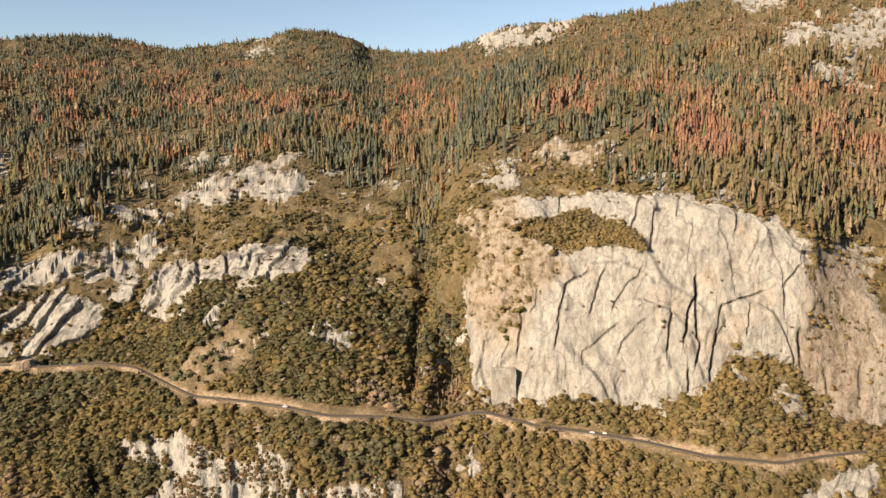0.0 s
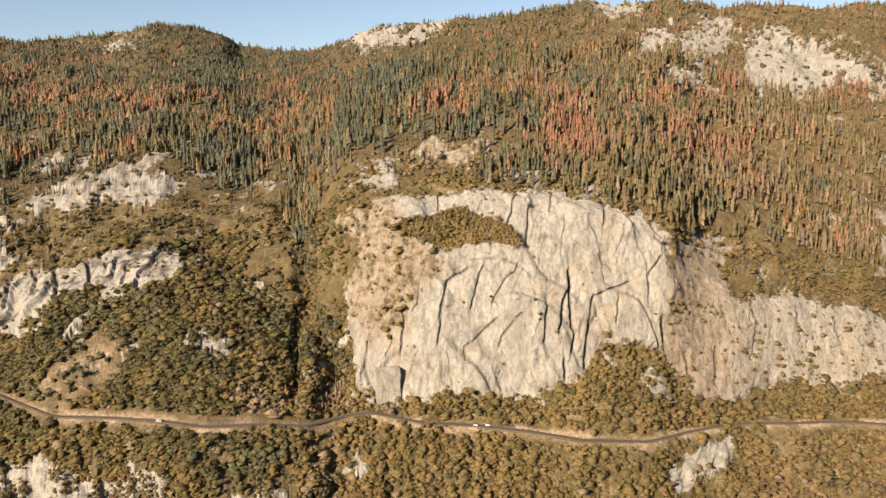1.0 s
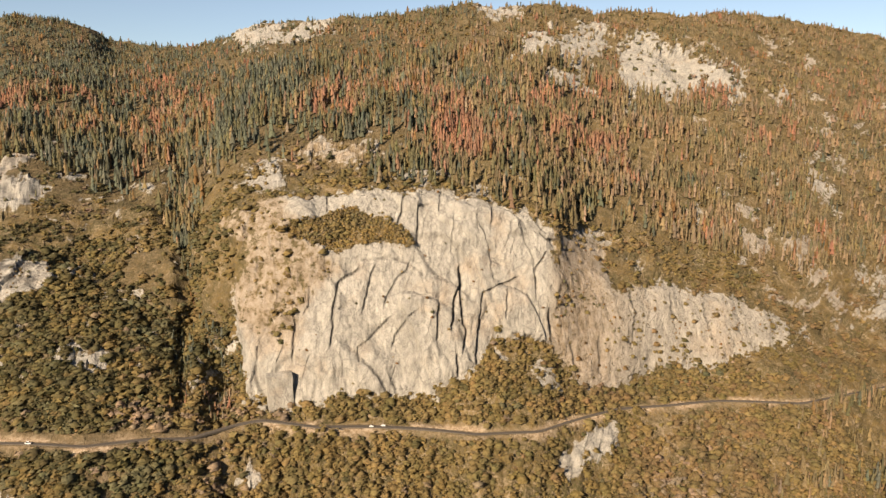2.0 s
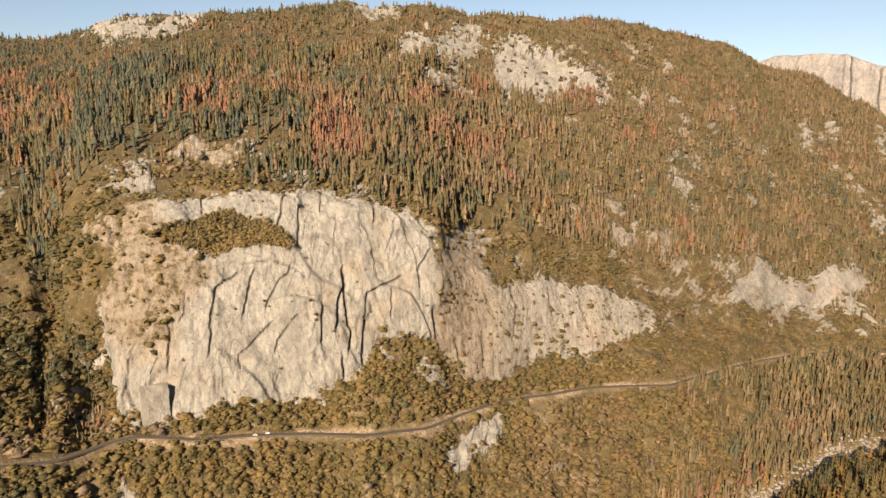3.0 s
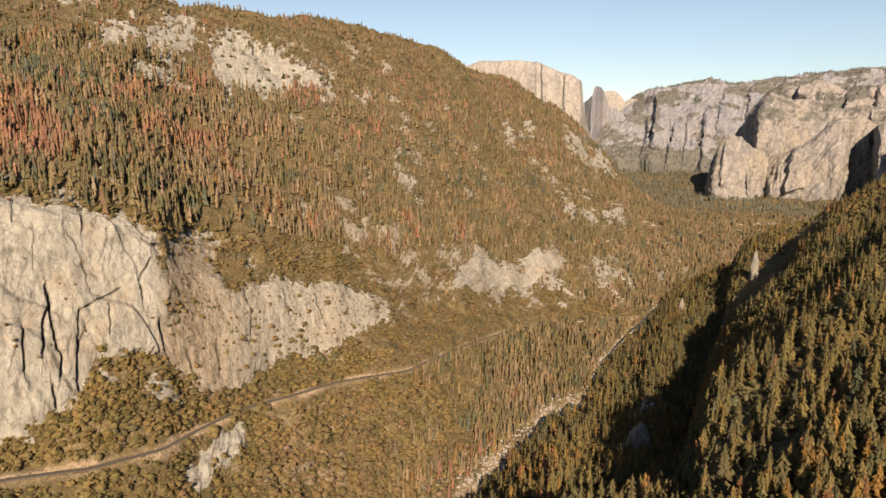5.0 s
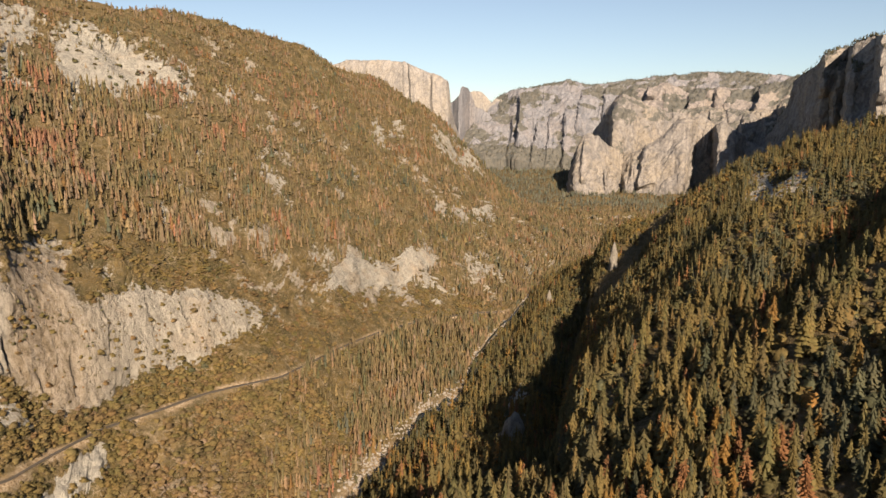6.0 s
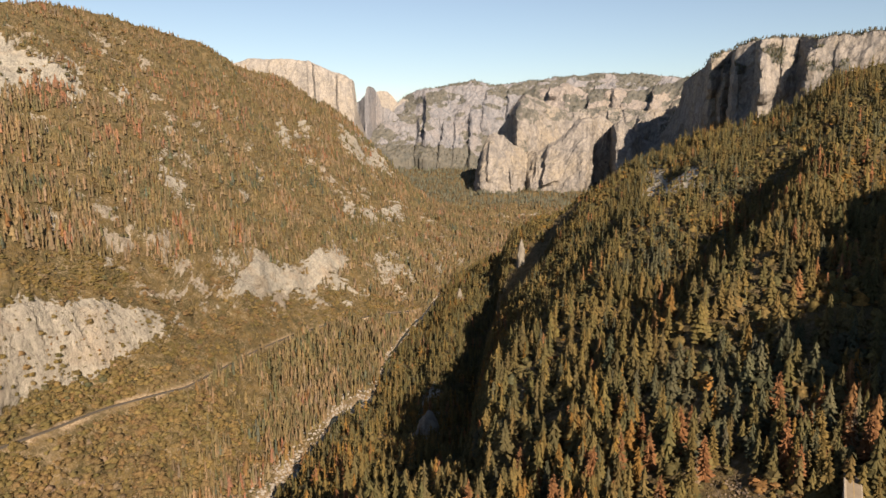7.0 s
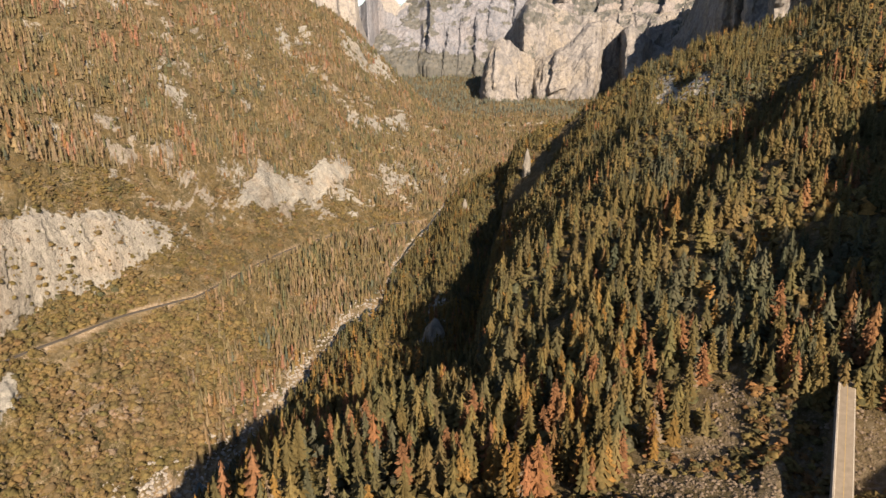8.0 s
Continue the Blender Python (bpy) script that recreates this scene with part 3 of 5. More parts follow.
CRACKS = [  # depth in metres, half-width in degrees, course
    (5, 0.16, [(9.6, -5), (9.3, -6.4)]),
    (7, 0.2, [(15.6, -5.2), (15.4, -6.5), (15, -7.8)]),
    (8, 0.2, [(17.3, -6), (16.8, -6.2), (16.7, -7.3), (16.5, -8.9)]),
    (5, 0.15, [(18.5, -5.1), (18.4, -6.6)]),
    (3, 0.14, [(19.6, -7.2), (19.6, -8.9), (19.5, -9.7)]),
    (3, 0.14, [(21.5, -7.2), (22.1, -8.4), (22.5, -9.6), (22.7, -11.3), (22.9, -12.6)]),
    (9, 0.22, [(22.6, -6), (22.6, -7.5)]),
    (3, 0.14, [(24.6, -7), (25.3, -8.6), (25.9, -10.2), (26.3, -11.8), (26.3, -13.5)]),
    (2, 0.14, [(24.3, -7.4), (24.1, -8.7), (23.6, -9.8)]),
    (6, 0.16, [(27.1, -9.8), (26.7, -10.4), (26.3, -11), (26.3, -12.7)]),
    (12, 0.3, [(26.6, -8.3), (27.1, -8.8), (27.9, -8.7)]),
    (13, 0.3, [(20.1, -11.1), (20.2, -12.4), (19.7, -13.5), (19.5, -15), (19.4, -15.9)]),
    (14, 0.3, [(20.2, -11.5), (20.3, -14.1), (20.4, -15.4), (20.7, -16.2), (20.4, -17.5)]),
    (7, 0.18, [(24.7, -11.9), (24, -12.3), (23, -12.6), (22.1, -13.1), (21.9, -13.9), (21.9, -15.4)]),
    (13, 0.32, [(22, -15.4), (21.7, -16.3), (21.6, -17.4), (21.6, -18.6)]),
    (10, 0.25, [(18.3, -14), (18.2, -15.3), (18.2, -16.9)]),
    (11, 0.25, [(19.8, -18.2), (20, -19.7)]),
    (6, 0.16, [(23.9, -12.9), (23.7, -13.8), (23.8, -14.4), (23.8, -15.2)]),
    (7, 0.2, [(11.8, -11.1), (10.9, -11.5), (10.2, -12.1), (10, -12.9), (9.7, -14.1), (9.6, -15.7), (9.3, -17.1)]),
    (4, 0.14, [(9.6, -14.1), (10.5, -14.3)]),
    (6, 0.18, [(13.1, -11), (12.8, -11.9), (12.4, -13.3), (12.1, -14.3)]),
    (5, 0.2, [(16, -10.7), (15.8, -11.3), (15, -11.8), (14.5, -12.7), (13.9, -13.9)]),
    (4, 0.25, [(14.2, -15.2), (12.9, -16.4), (12.2, -17.1), (11.6, -17.4), (11.7, -18.4)]),
    (5, 0.16, [(16.4, -14.7), (15.5, -15.5), (14.7, -16.5), (14.5, -17.2)]),
    (7, 0.17, [(6.4, -14.4), (6.5, -15.5), (6.3, -16.7), (6.2, -17.8)]),
    (4, 0.15, [(7.8, -12.6), (7.7, -13.9), (7.3, -14.4)]),
    (4, 0.14, [(3.5, -17), (3.2, -18.5), (3, -19.7)]),
    (3, 0.13, [(5.5, -17.1), (5, -18.1)]),
    (9, 0.3, [(27.4, -14.6), (27.5, -15.8), (27.9, -17), (28.1, -18.9)]),
    (7, 0.5, [(28.9, -9.5), (29.3, -10.7)]),
    (3, 0.2, [(12.2, -10.4), (14.4, -10.2), (16, -10.7), (17.1, -11.7), (18.1, -11.2)]),
    (9, 0.3, [(-20.7, -10.1), (-20.9, -11.4)]),
    (10, 0.35, [(-19.5, -10), (-19.8, -12.3)]),
    (12, 0.4, [(-17.3, -9.7), (-17.5, -11.6)]),
    (10, 0.4, [(-22.2, -10.4), (-22.7, -12.1)]),
    (6, 0.2, [(-16, -9.5), (-16.2, -10.4)]),
    (6, 0.2, [(-14.7, -9.8), (-15.1, -11.1)]),
    (6, 0.3, [(-9, -9.8), (-9.5, -10.8)]),
    (7, 0.25, [(-14.7, -3.5), (-15.8, -4), (-16.3, -4.4)]),
    (9, 0.3, [(-16.3, -4.7), (-16.7, -5.5)]),
    (6, 0.2, [(-17, -3.3), (-18.4, -4.4)]),
    (6, 0.25, [(-17, -26.6), (-17.1, -27.4)]),
    (5, 0.2, [(-11.3, -27.4), (-11.4, -28.4)]),
    (8, 0.25, [(33.9, -12.6), (34.4, -14.2), (34.2, -16.9)]),
    (6, 0.25, [(37, -12.8), (37.5, -15.1)]),
    (7, 0.25, [(31.8, -16.4), (32, -19.1)]),
    (6, 0.2, [(39.6, -13.2), (40.1, -15)]),
    (6, 0.25, [(29.4, -16.9), (29.9, -19.1)]),
]
crng = random.Random(77)
for _ in range(45):                                 # finer fractures, most of them upright
    x, y, lean_x = crng.uniform(3, 27), crng.uniform(-19, -6), crng.uniform(-0.5, 0.12)
    long, bow = crng.uniform(0.8, 3.2), crng.uniform(-0.15, 0.15)
    CRACKS.append((crng.uniform(0.5, 1.5), 0.10, [(x, y), (x + lean_x * long * 0.5 + bow, y - long * 0.5), (x + lean_x * long, y - long)]))
jit = fbm(flat, 40, 4, 3) * 0.5 + fbm(flat, 12, 3, 8) * 0.35 + fbm(flat, 5, 2, 9) * 0.3
jit = jit * (1 + 0.3 * smooth(-4, 0, el)) + 0.25 * smooth(-4, 0, el) * fbm(flat, 90, 3, 7)
rock = np.zeros(len(flat))
broken = fbm(flat, (60, 60, 25), 3, 57) * 0.75 + 0.1
for bareness, outline in ROCKS[:11] + ROCKS[12:] + [(0.95, MAIN_FACE), (0.74, EAST_FACE)]:
    ragged = np.minimum(inside(az, el, outline), 1.0) + broken if outline is ROCKS[10][1] else inside(az, el, outline)
    rock = np.maximum(rock, bareness * smooth(-0.45, 0.45, ragged + jit))
outcrop = smooth(0.42, 0.62, fbm(flat, 48, 4, 51) + 0.2 * smooth(-6, -13, az)) * smooth(7.2, 7.6, bd) * smooth(10.0, 9.9, bd) * (0.55 + 0.3 * smooth(-5, -12, az)) * smooth(1.0, -2.5, el)
rock = np.maximum(rock, outcrop)
bits = smooth(0.36, 0.56, fbm(flat, 17, 3, 55)) * smooth(3, -4, az) * smooth(7.1, 7.4, bd) * smooth(9.6, 9.3, bd)
rock = np.maximum(rock, 0.5 * bits)
speck = smooth(0.14, 0.42, fbm(flat, 30, 4, 53)) * smooth(33, 40, az) * smooth(7.3, 7.6, bd) * smooth(10.0, 9.8, bd) * smooth(-0.4, 0.4, fbm(flat, 170, 2, 54))
rock = np.maximum(rock, 0.7 * speck)
slabs = smooth(-0.8, 0.6, inside(az, el, ROCKS[11][1]) + jit)
ledge = smooth(-0.25, 0.2, inside(az, el, LEDGE) + jit * 0.4)
rock = rock * (1 - 0.42 * slabs) * (1 - ledge)
east = smooth(-1.0, 1.0, inside(az, el, EAST_FACE))
main = smooth(-1.0, 1.0, inside(az, el, MAIN_FACE))
bare = np.zeros(len(flat))
for outline in BARE:
    bare = np.maximum(bare, smooth(-0.3, 0.3, inside(az, el, outline) + jit * 0.6))
dist = np.hypot(flat[:, 0], flat[:, 1])
near_road = np.exp(-((bd - 6.5) / 0.62) ** 6)
amp = 6.0 * (1 - near_road) * smooth(40, 300, dist) * (1 + smooth(1200, 2200, dist))
amp[(bd > 3.7) & (bd < 5.3)] *= 0.25
amp[(az > 95) & (dist < 430)] *= 0.2
big = fbm(flat, 160, 4, 5) * 1.6 + fbm(flat, 30, 3, 12) * 0.5
# face relief: broad flakes, flutes, and leaning slabs in the west
lean = np.stack([flat[:, 0] - 0.55 * flat[:, 2], flat[:, 1], flat[:, 2]], -1)
flakes = fbm(lean, (70, 70, 120), 3, 21) * 5.5
sheet = fbm(flat + 0.35 * flat[:, [2, 0, 1]], (55, 55, 150), 2, 26) * 1.6
steps = (np.floor(sheet) + smooth(0.0, 0.3, sheet - np.floor(sheet))) * 6.0
flutes = ridged(flat, (13, 13, 120), 3, 23) * 2.2
tilted = (flat[:, 0] - 0.9 * flat[:, 2]) / 36 + fbm(flat, (70, 70, 160), 3, 25) * 1.0
saw = tilted - np.floor(tilted)
leaning = fbm(lean, (60, 60, 120), 3, 24, 0.45) * 5.5 + (saw - smooth(0.82, 1.0, saw)) * 8.0 * smooth(-7.5, -9, el) + ridged(lean, (11, 11, 90), 2, 27) * 1.5
west = smooth(-6, -12, az) * smooth(-22.5, -20.5, el)
relief = flakes * (1 - west) + steps * main + flutes * (0.05 + 0.45 * east) * (1 - west) + leaning * west * (1 - 0.6 * smooth(-21, -23, el)) + fbm(flat, (18, 18, 50), 3, 33) * 1.1 + (bd > 9.05) * (fbm(lean, (110, 110, 70), 3, 29) * 9.0 + ridged(lean, (45, 45, 80), 2, 30) * 4.0) + fbm(flat, (6, 6, 15), 2, 34) * 0.8
deep = smooth(-21.5, -23.0, el)
relief = relief * (1 - 0.93 * deep) + deep * (fbm(flat, (34, 34, 26), 3, 36) * 4.5 + fbm(flat, (9, 9, 7), 3, 38) * 2.2 + ridged(flat, (40, 40, 60), 2, 39) * 2.5)
disp = big * amp * (1 - 0.85 * rock) + np.maximum(rock, main * 0.6 * (1 - ledge)) * relief
crevice_shade = np.zeros(len(flat))                         # shade of the cracks, painted as dark lines
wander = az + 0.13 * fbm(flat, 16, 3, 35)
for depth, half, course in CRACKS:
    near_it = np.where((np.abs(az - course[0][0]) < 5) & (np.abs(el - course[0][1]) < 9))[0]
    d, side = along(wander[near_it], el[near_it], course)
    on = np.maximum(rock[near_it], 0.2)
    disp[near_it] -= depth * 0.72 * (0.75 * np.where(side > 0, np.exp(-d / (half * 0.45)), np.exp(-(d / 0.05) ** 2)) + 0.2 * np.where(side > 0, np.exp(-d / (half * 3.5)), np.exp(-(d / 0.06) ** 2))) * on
    crevice_shade[near_it] = np.maximum(crevice_shade[near_it], np.exp(-(d / (0.05 + half * 0.25)) ** 2) * min(0.8, 0.2 + depth / 18))
crevice_shade = np.maximum(crevice_shade, west * rock * 0.8 * smooth(0.40, 0.70, ridged(lean, (17, 17, 110), 2, 28)))   # painted shade in the clefts between the leaning slabs
# ravines that run down the slope
bend = az + fbm(flat, 60, 3, 37) * 0.9
ravine = np.exp(-(along(bend, el, GULLY)[0] / 0.8) ** 2) * 18 + np.exp(-(along(bend, el, CLEFT)[0] / 1.2) ** 2) * (7 + 9 * smooth(-22.5, -20.5, el)) + np.exp(-((az + 32.5) / 2.2) ** 2 - ((el + 5) / 4) ** 2) * 40
disp -= ravine * (1 - near_road * 0.6)
P1 = flat + NRM.reshape(-1, 3) * disp[:, None]


def off_course(course):
    """Distance in metres, seen from above, to a course of (bearing, distance)."""
    best = np.full(len(flat), 1e9)
    way = [(r * math.sin(radians(b)), r * math.cos(radians(b))) for b, r in course]
    for (ax, ay), (bx, by) in zip(way, way[1:]):
        t = np.clip(((flat[:, 0] - ax) * (bx - ax) + (flat[:, 1] - ay) * (by - ay)) / ((bx - ax) ** 2 + (by - ay) ** 2), 0, 1)
        best = np.minimum(best, np.hypot(flat[:, 0] - ax - t * (bx - ax), flat[:, 1] - ay - t * (by - ay)))
    return best


# ribs (up) and ravines (down) of the near southern slope: height, half-width, course
SPURS = [
    (24, 60, [(82, 1480), (79, 1330), (76.8, 1140), (75, 1020)]),
    (-38, 65, [(78.0, 1560), (76.0, 1440), (74.2, 1330), (72.8, 1220)]),
    (-14, 50, [(66.5, 790), (70.2, 890), (71.5, 1060)]),
    (-42, 110, [(73.6, 1020), (74.2, 1250)]),
    (-32, 70, [(72.6, 760), (73.2, 950)]),
    (12, 45, [(66.4, 1010), (68.5, 1180), (70.5, 1400)]),
    (30, 48, [(99, 980), (95, 780), (92, 640), (89, 560)]),
    (-24, 52, [(97, 1060), (92.5, 850), (88.5, 700), (84, 610)]),
    (15, 45, [(90, 1380), (85, 1080), (81, 860), (77, 720)]),
    (-12, 40, [(88, 1400), (83.5, 1120), (79.5, 880), (75, 740)]),
]
for lift, half, course in SPURS:
    P1[:, 2] += lift * np.exp(-(off_course(course) / half) ** 2) * (bd < 3.6) * smooth(3.6, 2.9, bd)
P1[:, 2] -= 6.0 * smooth(96.2, 97.6, az) * smooth(99.6, 99.0, az) * (dist < 372) * (dist > 200)      # the bank falls away below the near road's wall
above, below = (RR - rings[7][1]).ravel(), (rings[6][1] - RR).ravel()
cut = (np.exp(-(np.abs(above) / 5) ** 3) * smooth(-0.2, 0.25, fbm(flat, 45, 3, 41)) + np.exp(-(np.abs(below) / 7) ** 3) * smooth(0.0, 0.3, fbm(flat, 60, 3, 44)))
cut = np.maximum(cut, ((bd >= 5.99) & (bd <= 7.03)) * 0.3) * (az < 66)
cut = np.maximum(cut, smooth(3.86, 3.99, bd + 0.10 * fbm(flat, 40, 3, 47)) * smooth(5.12, 5.0, bd + 0.10 * fbm(flat, 45, 3, 48)) * (az < 70.5) * (bd < 5.6) * 0.85)
clearing = smooth(-0.6, 0.6, inside(az, el, CLEARING)) * (bd < 3)
cut = np.maximum(cut, clearing * (0.04 + 0.28 * smooth(-0.2, 0.3, fbm(flat, 30, 4, 46))))
cut = np.clip(np.maximum(cut, bare * (0.12 + 0.42 * smooth(-0.3, 0.3, fbm(flat, 14, 3, 49)))), 0, 1)
duff = np.clip(smooth(9.0, 9.25, bd) * 0.75 * (1 - 0.65 * smooth(12, 36, az)) + 0.65 * smooth(4, -6, az) * (bd > 5) * (bd <= 9.0) + (bd < 4) * 0.5, 0, 1)
ground = new("ground", mesh_from("ground", P1, grid_faces(NR, NC), GROUND, False, rock=rock, cut=cut, duff=duff, crevice_shade=crevice_shade, slab=np.clip(0.6 * speck + slabs * (1 - ledge) + east * (0.75 * smooth(36, 30, az) + 0.22), 0, 1)))
tagged(ground, "steep canyon slopes of dry soil, shrubs and bare granite", "ground", kind="structure")
GP = P1.reshape(NR, NC, 3)

# ---------------------------------------------------------------- far walls of the valley
RIMS = []                                           # ground for the trees along the brinks


def far_wall(name, label, top, foot, plan, seed, setback=150.0, wooded=0.0, amp=30.0, rows=60, step=0.07, steep=1.6, rim=1, rock_kind=None, teeth=(), loose=0, apron=0.0):
    """A rock wall. top, foot: bearing and dip; plan: bearing and distance of its foot; setback: how far the rim stands back.
    teeth: buttresses, each as bearing of its sharp edge, depth, width in degrees, lean, and the share of the height it spans; loose: how many more by chance."""
    rng = random.Random(seed)
    a = np.arange(top[0][0], top[-1][0], step)
    te, fe, pr = (np.interp(a, [p[0] for p in q], [p[1] for p in q]) for q in (top, foot, plan))
    te = te + 0.05 * fbm(np.stack([a * 1.0, 0 * a, 0 * a + seed], -1), 0.5, 3, seed)
    ribs = list(teeth)
    for _ in range(loose):
        low = rng.uniform(0, 0.6)
        ribs.append((rng.uniform(a[0], a[-1]), rng.uniform(0.2, 1.0) * amp * 1.1, rng.uniform(0.25, 1.1), rng.uniform(-0.35, 0.5), low, low + rng.uniform(0.25, 0.6)))
    wave = [fbm(np.stack([0 * a + i * 0.07, a * 0.02, 0 * a], -1), 0.9, 2, seed + 40) * 0.07 for i in range(rows + 8)]
    pts = []
    for i in range(rows + 8):
        t = min(1.0, i / rows)
        s = 1 - (1 - t) ** steep
        over = max(0, i - rows)
        r = pr + setback * t + over * 50 - apron * max(0.0, 1 - t / 0.22)
        for edge, depth, width, lean, t0, t1 in ribs:
            u = a - edge - lean * t + wave[i]
            env = min(1.0, max(0.0, (t - t0) / 0.07 + 0.3 * (t0 <= 0)), max(0.0, (t1 - t) / 0.12))
            r = r - depth * env * smooth(0, 0.16, u) * np.clip(1 - u / width, 0, 1)
        z = (pr * np.tan(np.radians(fe)) - 40) * (1 - s) + (pr + setback) * np.tan(np.radians(te)) * s - over * 10
        if i == 0:
            z = z - 170                            # its foot stands in the ground
        pts.append(np.stack([r * np.sin(np.radians(a)), r * np.cos(np.radians(a)), z], -1))
    p = np.array(pts)
    n = np.cross(np.gradient(p, axis=1), np.gradient(p, axis=0))
    n /= np.linalg.norm(n, axis=-1, keepdims=True)
    f = p.reshape(-1, 3)
    high = np.repeat(np.minimum(1, np.arange(rows + 8) / rows), len(a))
    fade = np.repeat(np.r_[np.ones(rows - 6), np.linspace(1, 0.08, 14)], len(a))
    slant = np.stack([f[:, 0], f[:, 1] + 0.5 * f[:, 2], f[:, 2]], -1)
    d = (fbm(slant, (260, 260, 320), 3, seed, 0.5) * amp * 0.8 + ridged(slant, (95, 95, 200), 3, seed + 3) * amp * 0.30 + fbm(slant, (55, 55, 70), 3, seed + 4, 0.6) * amp * 0.45 + fbm(slant, (22, 22, 34), 3, seed + 6) * amp * 0.30) * fade
    q = f + n.reshape(-1, 3) * d[:, None]
    up = n.reshape(-1, 3)[:, 2]
    wood = np.clip(wooded * smooth(0.0, 0.3, fbm(f, (130, 130, 60), 4, seed + 9) + (up - 0.62) * 1.4), 0, 1)
    wood = np.maximum(wood, np.repeat(np.r_[np.zeros(rows - 2), 0.6, np.ones(9)], len(a)) * rim)
    wood = np.maximum(wood, (apron > 0) * smooth(0.22, 0.10, high + 0.07 * fbm(f, 90, 3, seed + 12)))
    stand = np.repeat(np.arange(rows + 8), len(a))
    RIMS.append(q[(wood > 0.6) & (stand > rows * 0.55) & (stand < rows + 5)])
    FEET.append(q[(wood > 0.5) & (stand > 1) & (high < 0.3)])
    ob = new(name, mesh_from(name, q, grid_faces(rows + 8, len(a)), rock_kind or HAZED_ROCK, False, wood=wood))
    return tagged(ob, label, "mountain", kind="structure")


FEET = []                                           # wooded scree below the walls
far_wall("backdrop_ridge", "far pale granite ridge behind a dome",
         [(62.0, 2.0), (62.4, 2.75), (62.9, 2.9), (63.5, 2.8), (63.9, 2.4), (64.3, 1.9), (64.6, 2.25), (65.1, 2.2), (66.2, 1.6)], [(61, -2), (67, -2)],
         [(62.0, 4840), (66.2, 4850)], 51, 40, 0, 4, 40, 0.04, 1.2, 0, PALE_ROCK)
far_wall("backdrop_peak", "distant rounded granite dome with a sheer face",
         [(60.2, 1.2), (60.6, 1.6), (61.0, 1.9), (61.3, 2.1), (61.75, 2.6), (61.85, 3.05), (62.0, 3.2), (62.4, 3.1), (62.7, 2.65), (62.9, 2.15), (63.05, 1.6), (63.6, 1.5), (64.4, 0.8)], [(60, -3), (65, -3)],
         [(60.2, 4690), (61.2, 4660), (61.7, 4600), (62.0, 4640), (62.6, 4760), (63.1, 4740), (64.4, 4720)], 50, 40, 0, 5, 50, 0.04, 1.2, 0, HAZED_ROCK,
         [(61.5, 40, 0.5, 0.2, 0, 0.6), (62.9, 30, 0.5, -0.2, 0, 0.5)])
far_wall("backdrop_face", "sheer pale granite wall high above the valley",
         [(51.0, 4.6), (52.9, 5.2), (55.5, 5.2), (57.4, 5.1), (58.4, 4.7), (59.3, 4.3), (60.2, 4.1), (60.8, 3.7), (61.0, 3.3), (61.1, 1.4), (61.5, 0.1), (61.8, -0.8), (62.4, -3)], [(51, -2), (63, -3)],
         [(51, 4250), (57, 4080), (60.8, 3960), (61.2, 4020), (62.4, 4300)], 61, 110, 0, 9, 70, 0.06, 2.2, 0.3, PALE_ROCK,
         [(58.0, 25, 1.2, -0.5, 0.2, 1.0), (59.6, 20, 0.9, -0.2, 0, 0.9)], 8)
far_wall("backdrop_plateau", "long hazy granite wall with a wooded rim",
         [(61.2, -1.2), (61.8, -0.1), (62.3, 0.6), (63.2, 1.2), (64.1, 1.7), (64.8, 2.3), (65.9, 2.8), (67.3, 3.1), (68.6, 3.4), (69.3, 3.5), (70.2, 3.7), (70.6, 3.6), (71.1, 3.4), (72.6, 3.3), (74.0, 3.5), (75.7, 3.7), (77.9, 3.9), (79.8, 4.1), (81.7, 4.1), (83.8, 4.0), (86.3, 3.7), (90, 4.0)], [(61, -1.9), (66.3, -2.0), (70, -3.0), (73.2, -3.3), (90, -3.5)],
         [(61.2, 4480), (65.7, 4500), (66.5, 4420), (68.1, 4460), (70.6, 4380), (73.2, 4400), (79, 4430), (90, 4400)], 72, 480, 0.7, 22, 100, 0.06, 1.45, 1, HAZED_ROCK,
         [(66.2, 85, 2.2, 0.25, 0.12, 0.86), (65.5, 40, 0.9, 0.6, 0, 0.5), (67.4, 75, 1.3, 1.1, 0, 0.45), (68.6, 40, 0.8, 0.5, 0, 0.5), (69.9, 60, 1.0, 0.4, 0, 0.55), (70.6, 50, 1.6, 0.9, 0.3, 0.85), (72.6, 45, 1.5, 0.6, 0.4, 0.9)], 24, 90)
far_wall("backdrop_terrace", "broad granite shoulder with brush on its ledges",
         [(73.4, 1.4), (74.0, 2.4), (74.4, 2.9), (75.1, 3.2), (76.1, 3.4), (77.7, 3.3), (78.3, 3.0), (79.2, 2.6), (80.1, 2.8), (81.6, 2.9), (83.0, 2.7), (84.3, 3.1), (85.3, 3.2), (86.3, 3.5), (89, 3.6)], [(73, -2), (89, -3)],
         [(73.4, 4290), (74.2, 4180), (76, 4160), (80, 4180), (89, 4120)], 78, 330, 1.0, 22, 60, 0.06, 1.2, 0.4, WARM_ROCK,
         [(76.0, 90, 1.2, 0.2, 0.72, 0.98), (79.0, 100, 1.4, 0.3, 0.6, 0.9), (81.0, 40, 1.0, 0.2, 0.5, 1.0), (83.6, 70, 1.5, 0.5, 0.3, 1.0)], 26)
